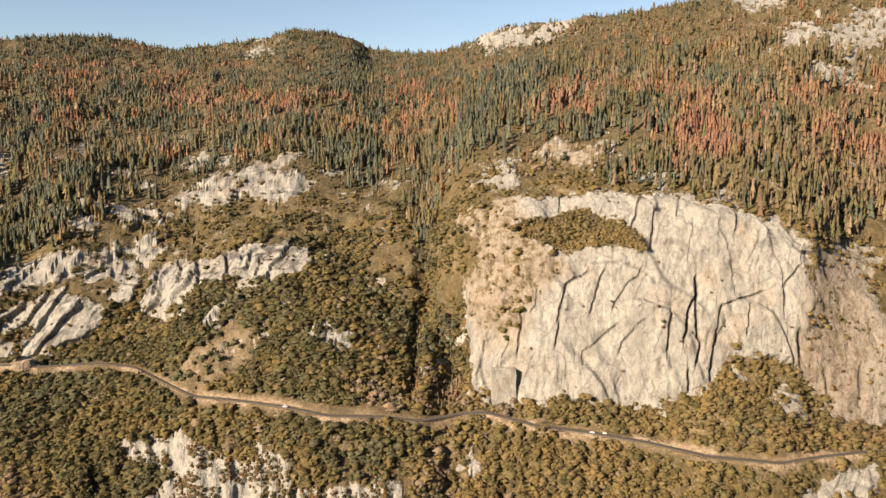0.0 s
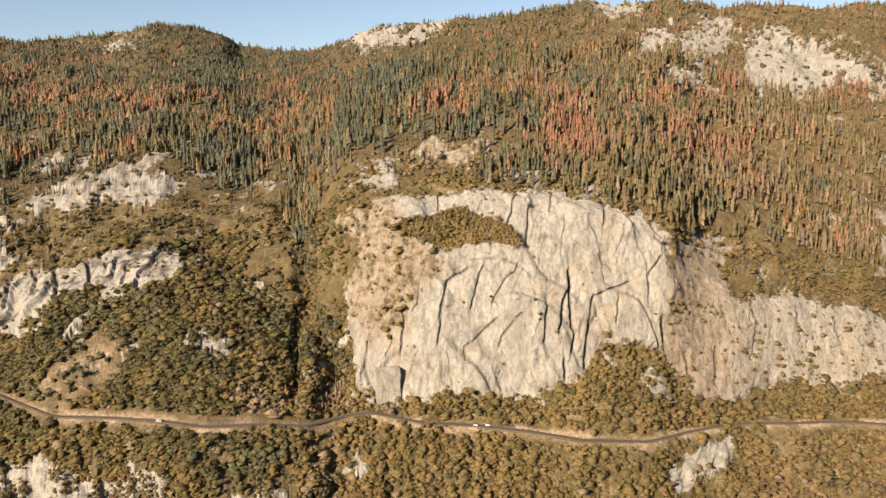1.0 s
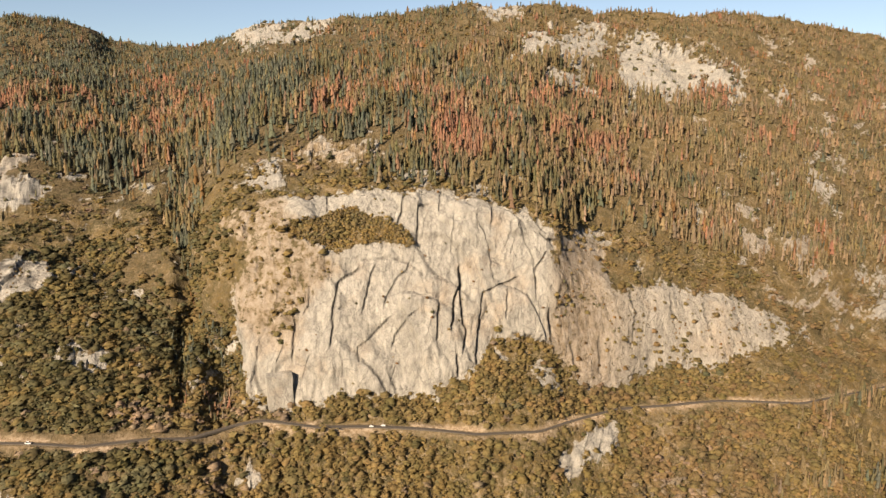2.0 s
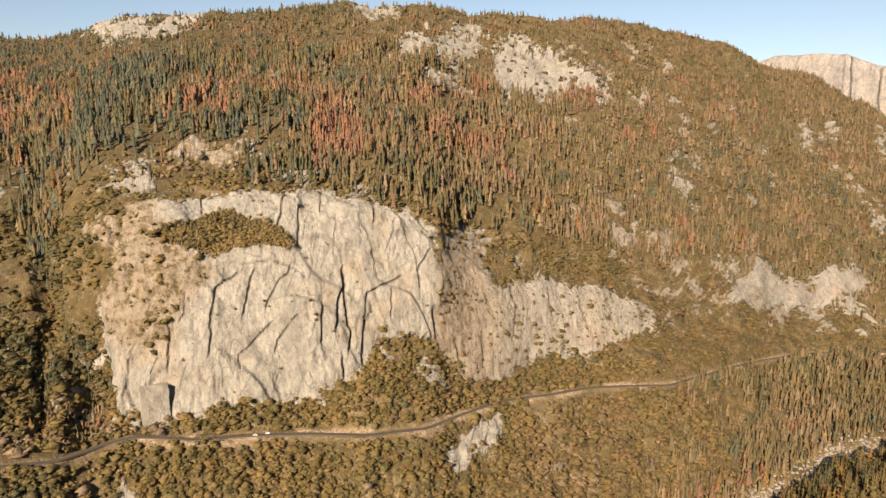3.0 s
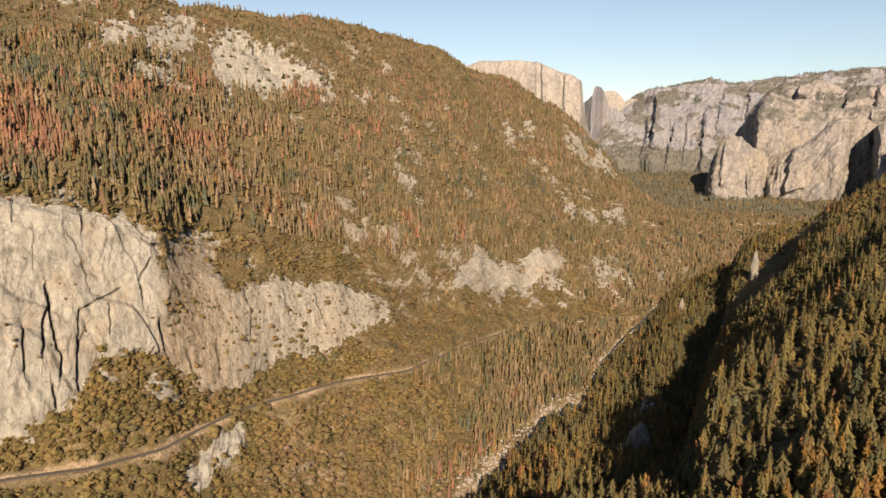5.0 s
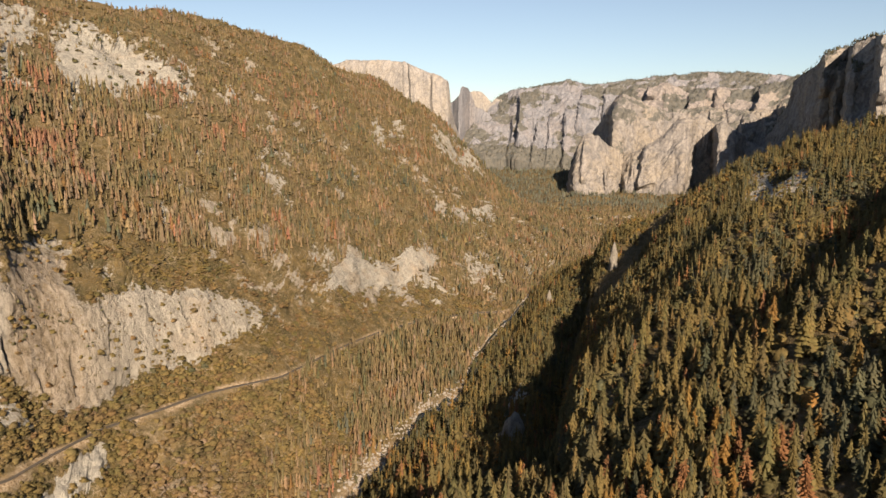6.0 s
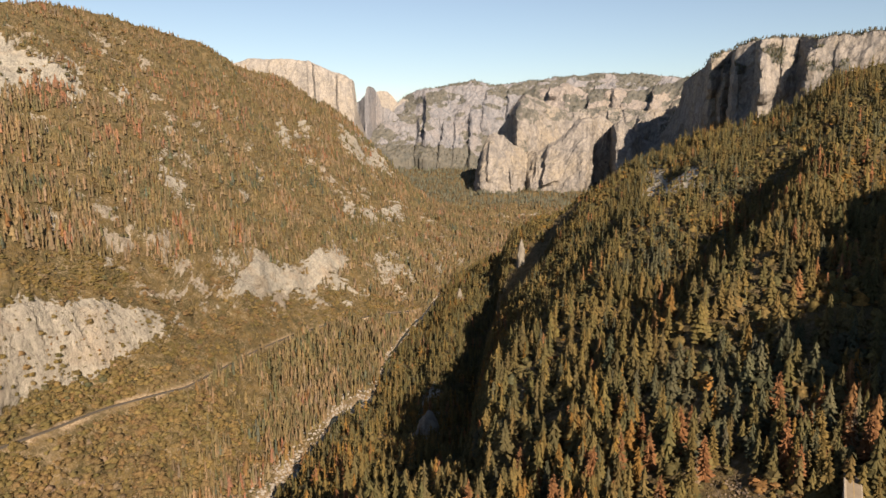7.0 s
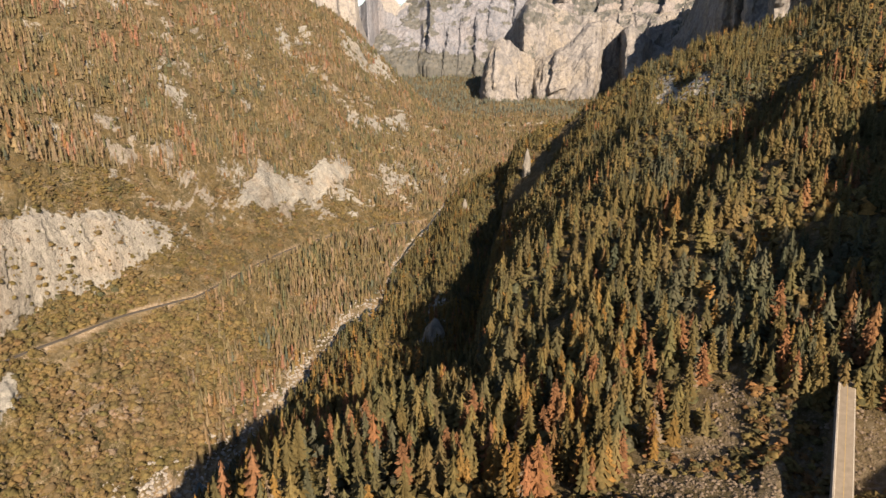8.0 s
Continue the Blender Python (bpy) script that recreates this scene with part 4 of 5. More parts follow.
far_wall("backdrop_spires", "tall pale granite rocks above darker gullies",
         [(71.8, -2.0), (72.1, -0.9), (72.4, -0.3), (73.1, 0.7), (73.9, 1.7), (74.2, 2.2), (74.5, 2.5), (75.1, 2.3), (75.9, 1.9), (76.8, 1.5), (77.8, 1.3), (78.8, 1.5), (80.1, 1.7), (81.8, 1.5), (83.5, 1.2), (85.2, 1.6), (86.2, 2.1), (88, 2.2)], [(72, -4), (88, -4)],
         [(71.8, 4150), (73.2, 4040), (74.0, 3800), (75.5, 3800), (78, 3900), (80.6, 3920), (83, 3860), (85, 3900), (88, 3930)], 83, 300, 0.6, 24, 80, 0.06, 1.3, 0, TAWNY_ROCK,
         [(73.75, 190, 2.6, -0.25, 0.0, 0.97), (82.2, 90, 1.2, 1.0, 0.2, 0.9), (83.9, 110, 1.2, 0.8, 0.1, 0.8), (85.0, 80, 1.0, 0.6, 0.3, 1.0)], 22)
far_wall("backdrop_rocks", "sunlit granite buttresses above the valley floor",
         [(70.4, -5.2), (70.6, -4.0), (70.8, -2.9), (71.1, -1.4), (71.5, -0.6), (71.9, -0.3), (72.6, -0.5), (73.2, -1.1), (74.0, -1.6), (75.0, -2.0), (75.6, -1.9), (76.5, -1.4), (77.5, -0.9), (77.9, -0.2), (78.4, 0.4), (79.1, 0.7), (79.7, 0.6), (80.2, 0.9), (80.8, 0.6), (81.3, 0.1), (81.8, 0.4), (82.0, 0.1), (83.0, -0.4), (83.8, -1.0), (84.7, -1.4), (86, -1.8)], [(70, -5.2), (74.5, -5.2), (75.6, -4.8), (79, -3.8), (87, -3.5)],
         [(70.4, 3640), (71.0, 3480), (73.5, 3520), (74.6, 3640), (75.4, 3560), (79.4, 3520), (80.0, 3760), (81.2, 3800), (81.6, 3420), (82.6, 3450), (83.4, 3640), (84.7, 3600), (86, 3560)], 87, 190, 0.4, 17, 80, 0.05, 1.35, 0, TAWNY_ROCK,
         [(74.6, 70, 0.9, 0.1, 0, 0.5), (75.5, 55, 2.2, 0.9, 0.1, 0.95), (71.4, 30, 1.1, 0.1, 0.2, 0.9)], 22)
far_wall("backdrop_shoulder", "broken cliffs with a wooded plateau above",
         [(83.6, -2.4), (84.1, -1.6), (84.7, -0.6), (85.4, 0.5), (86.1, 1.9), (86.35, 3.4), (86.9, 3.9), (87.7, 4.4), (87.9, 4.8), (88.3, 5.2), (88.9, 5.4), (89.7, 5.6), (90.2, 5.9), (91.0, 6.1), (92.3, 6.2), (95.1, 6.2), (108, 6.5)], [(84, -4), (108, -4)],
         [(83.6, 3780), (85.6, 3640), (86.5, 3560), (88.2, 3020), (89.6, 3080), (89.9, 2780), (91.3, 2760), (91.6, 2600), (94.0, 2680), (95, 2560), (97, 2560), (108, 2560)], 95, 130, 0.8, 20, 110, 0.06, 1.25, 1, TAWNY_ROCK,
         [(87.75, 90, 1.2, 0.15, 0.6, 1.0), (88.6, 110, 1.4, 0.4, 0.35, 0.85), (91.4, 70, 2.4, 0.1, 0.5, 0.88), (94.3, 110, 1.2, 0.2, 0.4, 0.9), (89.8, 60, 1.5, 0.3, 0.0, 0.5)], 34)

# ---------------------------------------------------------------- roads and river
def ribbon(name, label, ring, a0, a1, lo, hi, lift, material, category="road", step=1):
    pick = np.where((AZ >= a0) & (AZ <= a1))[0][::step]
    r, z, a = rings[ring][1][pick], rings[ring][2][pick], np.radians(AZ[pick])
    v = []
    for off, dz in ((lo, -1.2), (lo, lift), (hi, lift), (hi, -1.2)):
        v.append(np.stack([(r + off) * np.sin(a), (r + off) * np.cos(a), z + dz], -1))
    ob = new(name, mesh_from(name, np.concatenate(v), grid_faces(4, len(pick)), material))
    return tagged(ob, label, category, kind="structure")


ribbon("road", "narrow two-lane asphalt mountain road with pale shoulders", 6, -38.5, 65.5, 3.0, 8.5, 0.9, ASPHALT)
ribbon("water", "shallow dark river among pale boulders", 4, -38.5, 72, 5, 21, 1.6, WATER, "river")


# ---------------------------------------------------------------- plants, joined by kind where nobody could count them
def conifer_shape(rng, tiers=5, points=6, slim=0.17, ragged=0.25, bare=0.12, trunk=True):
    """A spire of drooping whorls, 1 high: vertices and triangles."""
    v, f = [], []
    lean = (rng.uniform(-1, 1) * 0.03, rng.uniform(-1, 1) * 0.03)
    belly = rng.uniform(0.55, 0.95)
    for k in range(tiers):
        t = k / tiers
        top = bare + (1 - bare) * min(1, (k + 1.75) / tiers)
        low = bare + (1 - bare) * t
        rad = slim * ((1 - t) ** belly) * rng.uniform(0.75, 1.2) + 0.012
        c = len(v)
        ox, oy = lean[0] * t + rng.uniform(-1, 1) * slim * 0.12, lean[1] * t + rng.uniform(-1, 1) * slim * 0.12
        v.append((ox, oy, top))
        turn = rng.uniform(0, 6.28)
        for i in range(points * 2):
            a = turn + math.pi * i / points
            q = rad * (1.0 if i % 2 == 0 else 0.5) * rng.uniform(1 - ragged, 1 + ragged)
            v.append((ox + q * math.cos(a), oy + q * math.sin(a), low + (0 if i % 2 == 0 else 0.05) + rng.uniform(-0.03, 0.03)))
        for i in range(points * 2):
            f.append((c, c + 1 + i, c + 1 + (i + 1) % (points * 2)))
    if trunk:
        c = len(v)
        for z, q in ((-0.06, 0.014), (bare + 0.25, 0.008)):
            for i in range(3):
                v.append((q * math.cos(2.1 * i), q * math.sin(2.1 * i), z))
        for i in range(3):
            j = (i + 1) % 3
            f += [(c + i, c + j, c + 3 + j), (c + i, c + 3 + j, c + 3 + i)]
    return np.array(v), np.array(f)


def bough_shape(rng, tiers=9, boughs=4, slim=0.19, bare=0.08):
    """A conifer of single drooping boughs, 1 high."""
    v, f = [], []
    belly = rng.uniform(0.55, 0.9)
    for k in range(tiers):
        t = k / tiers
        z = bare + (0.97 - bare) * t
        reach = slim * (1 - t) ** belly * rng.uniform(0.8, 1.2) + 0.02
        turn = rng.uniform(0, 6.28)
        for i in range(boughs):
            a = turn + 6.283 * (i + rng.uniform(-0.3, 0.3)) / boughs
            q = reach * rng.uniform(0.7, 1.2)
            w, drop = q * rng.uniform(0.24, 0.40), q * rng.uniform(0.15, 0.6)
            ca, sa = math.cos(a), math.sin(a)
            c, zz = len(v), z + rng.uniform(-0.03, 0.03)
            v += [(0, 0, zz + 0.09), (ca * q * 0.6 - sa * w, sa * q * 0.6 + ca * w, zz - drop), (ca * q, sa * q, zz - drop * 0.7), (ca * q * 0.6 + sa * w, sa * q * 0.6 - ca * w, zz - drop)]
            f += [(c, c + 1, c + 2), (c, c + 2, c + 3)]
    c, n, spin = len(v), 4, rng.uniform(0, 6.28)
    for z, q in ((bare * 0.6, 0.28), (0.45, 0.24)):   # dense inner crown
        for i in range(n):
            k = slim * q * rng.uniform(0.75, 1.2)
            v.append((k * math.cos(spin + 6.283 * i / n), k * math.sin(spin + 6.283 * i / n), z))
    v.append((0, 0, 0.95))
    for i in range(n):
        j = (i + 1) % n
        f += [(c + i, c + j, c + n + j), (c + i, c + n + j, c + n + i), (c + n + i, c + n + j, c + 2 * n)]
    c = len(v)
    v += [(0.018, 0, 0.84), (-0.009, 0.016, 0.84), (-0.009, -0.016, 0.84), (0, 0, 1.0), (0.013, 0, -0.05), (-0.007, 0.012, -0.05), (-0.007, -0.012, -0.05)]
    f += [(c, c + 1, c + 3), (c + 1, c + 2, c + 3), (c + 2, c, c + 3), (c + 4, c + 5, c), (c + 5, c + 6, c + 1), (c + 6, c + 4, c + 2)]
    return np.array(v), np.array(f)


def oak_shape(rng, leaves=34, flat_top=0.75, size=1.0):
    """A broad crown of leaf clumps, about 1 wide and sunk a little into the slope."""
    v, f = [], []
    n, ring_at, turn0 = 5, ((0.0, 0.36), (0.28, 0.47), (0.52, 0.33)), rng.uniform(0, 6.28)
    if leaves < 8:
        n, ring_at = 5 if leaves > 5 else 4, ((0.0, 0.42), (0.36, 0.40))
    for z, q in ring_at:                           # the rounded mass of the crown
        for i in range(n):
            a, k = turn0 + z * 2 + 6.283 * i / n, q * rng.uniform(0.55, 1.3)
            v.append((k * math.cos(a), k * math.sin(a), (z + rng.uniform(-0.11, 0.11)) * flat_top))
    v.append((rng.uniform(-0.1, 0.1), rng.uniform(-0.1, 0.1), rng.uniform(0.62, 0.74) * flat_top))
    for r in range(len(ring_at) - 1):
        for i in range(n):
            j = (i + 1) % n
            f += [(r * n + i, r * n + j, r * n + n + j), (r * n + i, r * n + n + j, r * n + n + i)]
    top = len(v) - 1
    f += [(top - n + i, top - n + (i + 1) % n, top) for i in range(n)]
    lobes = [(rng.uniform(-0.27, 0.27), rng.uniform(-0.27, 0.27), rng.uniform(0.25, 0.6), rng.uniform(0.20, 0.34)) for _ in range(6)]
    for n in range(leaves):
        x, y, z, q = lobes[n % 6]
        d = Vector((rng.gauss(0, 1), rng.gauss(0, 1), rng.gauss(0.6, 0.8))).normalized()
        p = Vector((x, y, z)) + d * q * rng.uniform(0.75, 1.05)
        p.z *= flat_top
        s = rng.uniform(0.11, 0.20) * size
        u = d.orthogonal().normalized()
        w = d.cross(u)
        u, w = (u + d * rng.uniform(-0.5, 0.5)) * s, (w + d * rng.uniform(-0.5, 0.5)) * s
        turn = rng.uniform(0, 6.28)
        c = len(v)
        for i in range(3):
            a = turn + 2.094 * i
            v.append(tuple(p + u * math.cos(a) * 1.3 + w * math.sin(a) * 1.3))
        f.append((c, c + 1, c + 2))
    return np.array(v), np.array(f)


def plant(name, label, shapes, places, heights, widths, tints, seed, soft=True):
    """All plants of one kind as one joined mesh."""
    rng = np.random.default_rng(seed)
    V, F, T, base = [], [], [], 0
    pick = rng.integers(0, len(shapes), len(places))
    turn = rng.uniform(0, 6.28, len(places))
    for k, (sv, sf) in enumerate(shapes):
        m = np.where(pick == k)[0]
        if not len(m):
            continue
        c, s = np.cos(turn[m])[:, None], np.sin(turn[m])[:, None]
        x = (sv[None, :, 0] * c - sv[None, :, 1] * s) * widths[m][:, None] + places[m, 0][:, None]
        y = (sv[None, :, 0] * s + sv[None, :, 1] * c) * widths[m][:, None] + places[m, 1][:, None]
        z = sv[None, :, 2] * heights[m][:, None] + places[m, 2][:, None]
        V.append(np.stack([x, y, z], -1).reshape(-1, 3))
        F.append((sf[None] + (np.arange(len(m)) * len(sv))[:, None, None] + base).reshape(-1, 3))
        T.append(np.repeat(tints[m], len(sv), axis=0))
        base += len(m) * len(sv)
    ob = new(name, mesh_from(name, np.concatenate(V), np.concatenate(F), FOLIAGE, soft, tint=np.concatenate(T)))
    return tagged(ob, label, "trees", kind="stuff")


RUSTY = [  # bearing, dip, spread
    (-15.5, 1.8, 4.1, 1.4),
    (-2, 1.9, 2.3, 1.4),
    (9.6, 1.4, 1.8, 1.0),
    (19.9, -1.6, 3.7, 1.1),
    (22.1, 1.7, 4.1, 1.1),
    (29.6, -1.5, 3.7, 1.1),
    (-28.7, 0.7, 2.8, 1.1),
    (-23, 4.2, 6.4, 0.7),
    (-4.4, -7.6, 0.6, 2.1),
    (26.6, 2.1, 4.1, 1.1),
    (39.1, 2.6, 1.4, 1.4),
    (43.6, -0.5, 1.4, 0.8),
    (47.3, 3.4, 1.8, 1.4),
    (29.2, -0.7, 3.7, 0.9),
    (19.1, -0.9, 3.7, 1.3),
    (50.5, 0.7, 1.8, 1.1),
    (2.5, 5.3, 1.8, 0.7),
]

# where plants stand: cells of the land, by their area and by what grows there
CELL = GP[:-1, :-1]
AREA = np.linalg.norm(np.cross(GP[:-1, 1:] - CELL, GP[1:, :-1] - CELL), axis=-1)
CAZ, CB = AA[:-1, :-1], BB[:-1, :-1]
CDIP = np.degrees(np.arctan2(CELL[..., 2], np.hypot(CELL[..., 0], CELL[..., 1])))
CROCK, CCUT = rock.reshape(NR, NC)[:-1, :-1], cut.reshape(NR, NC)[:-1, :-1]
CLEDGE = ledge.reshape(NR, NC)[:-1, :-1]
DIST = np.linalg.norm(CELL, axis=-1)
IN_SIGHT = CDIP > np.maximum.accumulate(CDIP, axis=0) - 1.0 - 900 / np.maximum(DIST, 300)


def scatter(weight, count, seed):
    """Places for that many plants, with their bearing and dip."""
    rng = np.random.default_rng(seed)
    w = (weight * AREA * IN_SIGHT).ravel()
    pick = rng.choice(len(w), count, p=w / w.sum())
    i, j = np.unravel_index(pick, AREA.shape)
    u, v = rng.random((2, count, 1))
    p = GP[i, j] * (1 - u) * (1 - v) + GP[i, j + 1] * u * (1 - v) + GP[i + 1, j] * (1 - u) * v + GP[i + 1, j + 1] * u * v
    return p, CAZ[i, j] + 0.0, CDIP[i, j], rng


def tint_of(rng, colours, shares, spread=0.22, places=None):
    """A tint for each plant; shares: one array of weights for each colour; with places, like stands by like."""
    s = np.stack(np.broadcast_arrays(*shares), -1).astype(float)
    n = len(s)
    pick = rng.random(n)
    if places is not None:
        order = np.argsort(np.argsort(fbm(places, 75, 3, 91))) / n
        pick = np.where(rng.random(n) < 0.62, np.clip(order + rng.normal(0, 0.06, n), 0, 0.999), pick)
    c = (np.cumsum(s, axis=1) / s.sum(1, keepdims=True) < pick[:, None]).sum(1)
    return np.array(colours)[np.minimum(c, len(colours) - 1)] * rng.uniform(1 - spread, 1 + spread, (n, 1)) * rng.uniform(0.96, 1.04, (n, 3))


def rusty(a, e):
    return sum(np.exp(-((a - x) / u) ** 2 - ((e - y) / v) ** 2) for x, y, u, v in RUSTY)


CBARE = bare.reshape(NR, NC)[:-1, :-1]
CBELOW, CABOVE = below.reshape(NR, NC)[:-1, :-1], above.reshape(NR, NC)[:-1, :-1]
fine_road = fbm(CELL.reshape(-1, 3), 70, 2, 63).reshape(CAZ.shape)
verge = ((CBELOW > 0) & (CBELOW < np.where((CAZ < -14) | (CAZ > 50), 15, np.where((fine_road > 0.1) | (CAZ < -8), 9, 4)))) | ((CABOVE > 0) & (CABOVE < 3))
free = (~verge) * (1 - 0.88 * CBARE) * (1 - np.clip(CROCK * 1.2, 0, 1)) * (1 - np.clip(CCUT * 1.5, 0, 1)) * ((CB < 5.97) | (CB > 7.03)) * ((CB < 3.9) | (CB > 5.05))
cell_flat = CELL.reshape(-1, 3)
clump = smooth(-0.35, 0.35, fbm(cell_flat, 70, 3, 61)).reshape(CAZ.shape)
fine = smooth(-0.3, 0.3, fbm(cell_flat, 22, 2, 62)).reshape(CAZ.shape)
north = (CB > 5.05) & (CB < 10.02) & (CAZ < 80)
forest_floor = np.interp(CAZ, [-36, -30, -20, -12, -5, 0, 3, 8, 13, 20, 28, 33, 40, 50, 60, 70], [-9, -8, -3.5, -1.5, -5, -4, -2, -1.5, -3.5, -4.5, -7, -8, -9, -11, -13, -15])
wooded = smooth(-1.2, 1.2, CDIP - forest_floor) * north
hollow = ravine.reshape(NR, NC)[:-1, :-1] > 7
low_east = north * smooth(44, 56, CAZ) * (CB < 7)          # the wooded river flat
near, far = DIST < 1500, DIST >= 1500

srng = random.Random(7)
SPIRES = [conifer_shape(srng, 3, 3, 0.15, 0.4, 0.05, False) for _ in range(8)]
SMALL = [conifer_shape(srng, 3, 2, 0.17, 0.4, 0.03, False) for _ in range(8)]
TINY = [conifer_shape(srng, 2, 3, 0.16, 0.4, 0.02, False) for _ in range(5)]
TALL = [bough_shape(srng, 14, 4, srng.uniform(0.13, 0.20)) for _ in range(12)]
TALLER = [bough_shape(srng, 4, 3, srng.uniform(0.14, 0.20)) for _ in range(10)]
OAKS = [oak_shape(srng, 7, 0.95, 1.0) for _ in range(8)]
SHRUBS = [oak_shape(srng, 5, 0.9, 1.2) for _ in range(6)]
# haze over the north slope lightens the GREEN and BLUE base tints
GREEN, OLIVE, BLUE = (0.128, 0.120, 0.068), (0.182, 0.145, 0.078), (0.106, 0.114, 0.086)
RUST, RED, GREY = (0.262, 0.158, 0.104), (0.265, 0.142, 0.094), (0.235, 0.182, 0.130)
BROWN = (0.185, 0.112, 0.052)


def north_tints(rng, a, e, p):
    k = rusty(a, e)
    eastward = smooth(10, 36, a)
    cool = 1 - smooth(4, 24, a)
    # dry growth, commoner to the east, its tints greyed for haze
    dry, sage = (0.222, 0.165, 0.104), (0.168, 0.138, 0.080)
    return tint_of(rng, (BLUE, GREEN, OLIVE, sage, dry, GREY, BROWN, RUST, RED), (0.8 - 0.6 * eastward + 3.4 * cool + 5.0 * smooth(4, -6, a) * smooth(1.5, 4, e), 3.0 - 1.9 * eastward, 1.4 + 0.5 * eastward, 0.5 + 3.0 * eastward, 0.3 + 3.0 * eastward, 0.5 + 0.3 * eastward, 0.7 - 0.3 * eastward, 0.30 - 0.26 * eastward + 6 * k, 0.05 + 3.0 * k), 0.24, p)


p, a, e, rng = scatter((wooded + low_east * 1.5 + hollow * 1.2) * free * near * (0.2 + 1.2 * clump) * (0.35 + fine), 18000, 11)
h = rng.triangular(9, 20, 36, len(p))
h *= (1 - 0.15 * smooth(26, 42, a)) * (1 - 0.45 * smooth(-8, -13, e) * (a < 20))
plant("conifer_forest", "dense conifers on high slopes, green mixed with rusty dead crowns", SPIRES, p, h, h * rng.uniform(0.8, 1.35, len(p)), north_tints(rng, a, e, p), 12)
p, a, e, rng = scatter((wooded + low_east) * free * far * (0.35 + clump) * (0.45 + fine), 31000, 17)
h = rng.triangular(7, 16, 32, len(p)) * (1 - 0.4 * smooth(0.5, 5.5, e))
h *= 1 - 0.15 * smooth(26, 42, a)
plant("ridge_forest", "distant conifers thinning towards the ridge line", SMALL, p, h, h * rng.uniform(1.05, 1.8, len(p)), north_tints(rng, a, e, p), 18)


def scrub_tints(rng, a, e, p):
    # greener scrub in the west, its tints also darkened for shadowed slabs
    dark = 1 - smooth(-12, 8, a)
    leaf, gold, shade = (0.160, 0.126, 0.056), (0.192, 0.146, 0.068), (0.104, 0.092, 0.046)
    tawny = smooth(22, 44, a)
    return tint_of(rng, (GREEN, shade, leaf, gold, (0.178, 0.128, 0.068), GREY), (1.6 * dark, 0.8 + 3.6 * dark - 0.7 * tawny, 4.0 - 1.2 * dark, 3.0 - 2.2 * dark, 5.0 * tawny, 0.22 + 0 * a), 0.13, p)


scrub = (1 - 0.75 * wooded) * north * (CB > 5.1)
grove = np.maximum(smooth(6.1, 5.9, CB), smooth(0.2, 0.6, 1 - np.abs(CB - 7.6)))
p, a, e, rng = scatter(scrub * free * (DIST < 1050) * (0.22 + clump + 0.9 * grove + 0.5 * hollow) * (0.3 + fine + 0.5 * grove) * (1 + 0.9 * smooth(3, -5, CAZ) + 0.5 * smooth(-16, -24, CAZ)), 27000, 13)
h = rng.triangular(1.5, 4, 11, len(p)) * (1 + 0.15 * smooth(3, -5, a))
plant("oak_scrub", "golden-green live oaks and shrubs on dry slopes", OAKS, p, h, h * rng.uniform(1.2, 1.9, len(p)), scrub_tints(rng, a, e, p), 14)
p, a, e, rng = scatter(scrub * free * (DIST >= 1050) * (0.15 + clump) * (0.25 + fine), 15000, 19)
h = rng.triangular(2.5, 4, 10, len(p))
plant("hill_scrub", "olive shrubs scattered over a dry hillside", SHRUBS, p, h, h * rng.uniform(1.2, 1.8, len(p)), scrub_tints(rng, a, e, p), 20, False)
p, a, e, rng = scatter(CLEDGE + 0.0, 850, 29)
h = rng.triangular(1.5, 2.8, 5.5, len(p))
plant("ledge_scrub", "thick golden shrubs on a ledge of the face", SHRUBS + OAKS, p, h, h * rng.uniform(1.2, 1.7, len(p)), tint_of(rng, (OLIVE, (0.215, 0.160, 0.066)), (1 + 0 * a, 1)), 30)
p, a, e, rng = scatter(CROCK * (((CB > 8) & (CB < 9.4)) + 14.0 * ((CB > 5.1) & (CB < 5.95) & (CAZ < -2))) * fine * (DIST < 1150) * (1 + 5 * (CAZ < -5) + 6 * (CAZ > 28)), 2300, 31)
h = rng.uniform(1.5, 4.5, len(p))
plant("face_shrubs", "lone shrubs rooted in cracks of the granite", SHRUBS, p, h, h * rng.uniform(1.2, 1.6, len(p)), tint_of(rng, (GREEN, OLIVE, BROWN), (1 + 0 * a, 2, 1)), 32)

p, a, e, rng = scatter(CROCK * (CB > 9.1) * (CB < 10.0) * (0.1 + fine) * (CDIP > -9), 1500, 37)
h = rng.triangular(1.5, 4, 14, len(p))
plant("dome_trees", "stunted conifers and brush dotted over high granite domes", SMALL + SHRUBS, p, h, h * rng.uniform(1.0, 1.6, len(p)), tint_of(rng, (GREEN, OLIVE, GREY), (2 + 0 * a, 2, 1)), 38)

p, a, e, rng = scatter((((CB > 5.05) & (CB < 5.5)) * 0.8 + ((CB > 3.3) & (CB < 3.86)) * 1.0) * (CAZ > 48) * (CAZ < 71) * (0.1 + fine) * (0.1 + clump), 650, 43)
h = rng.triangular(7, 13, 24, len(p))
plant("riverside_forest", "green conifers crowding both banks of the river", TALLER, p, h, h * rng.uniform(1.0, 1.5, len(p)), tint_of(rng, (GREEN, OLIVE, BLUE, RUST), (3 + 0 * a, 2, 1.5, 0.3)), 44)

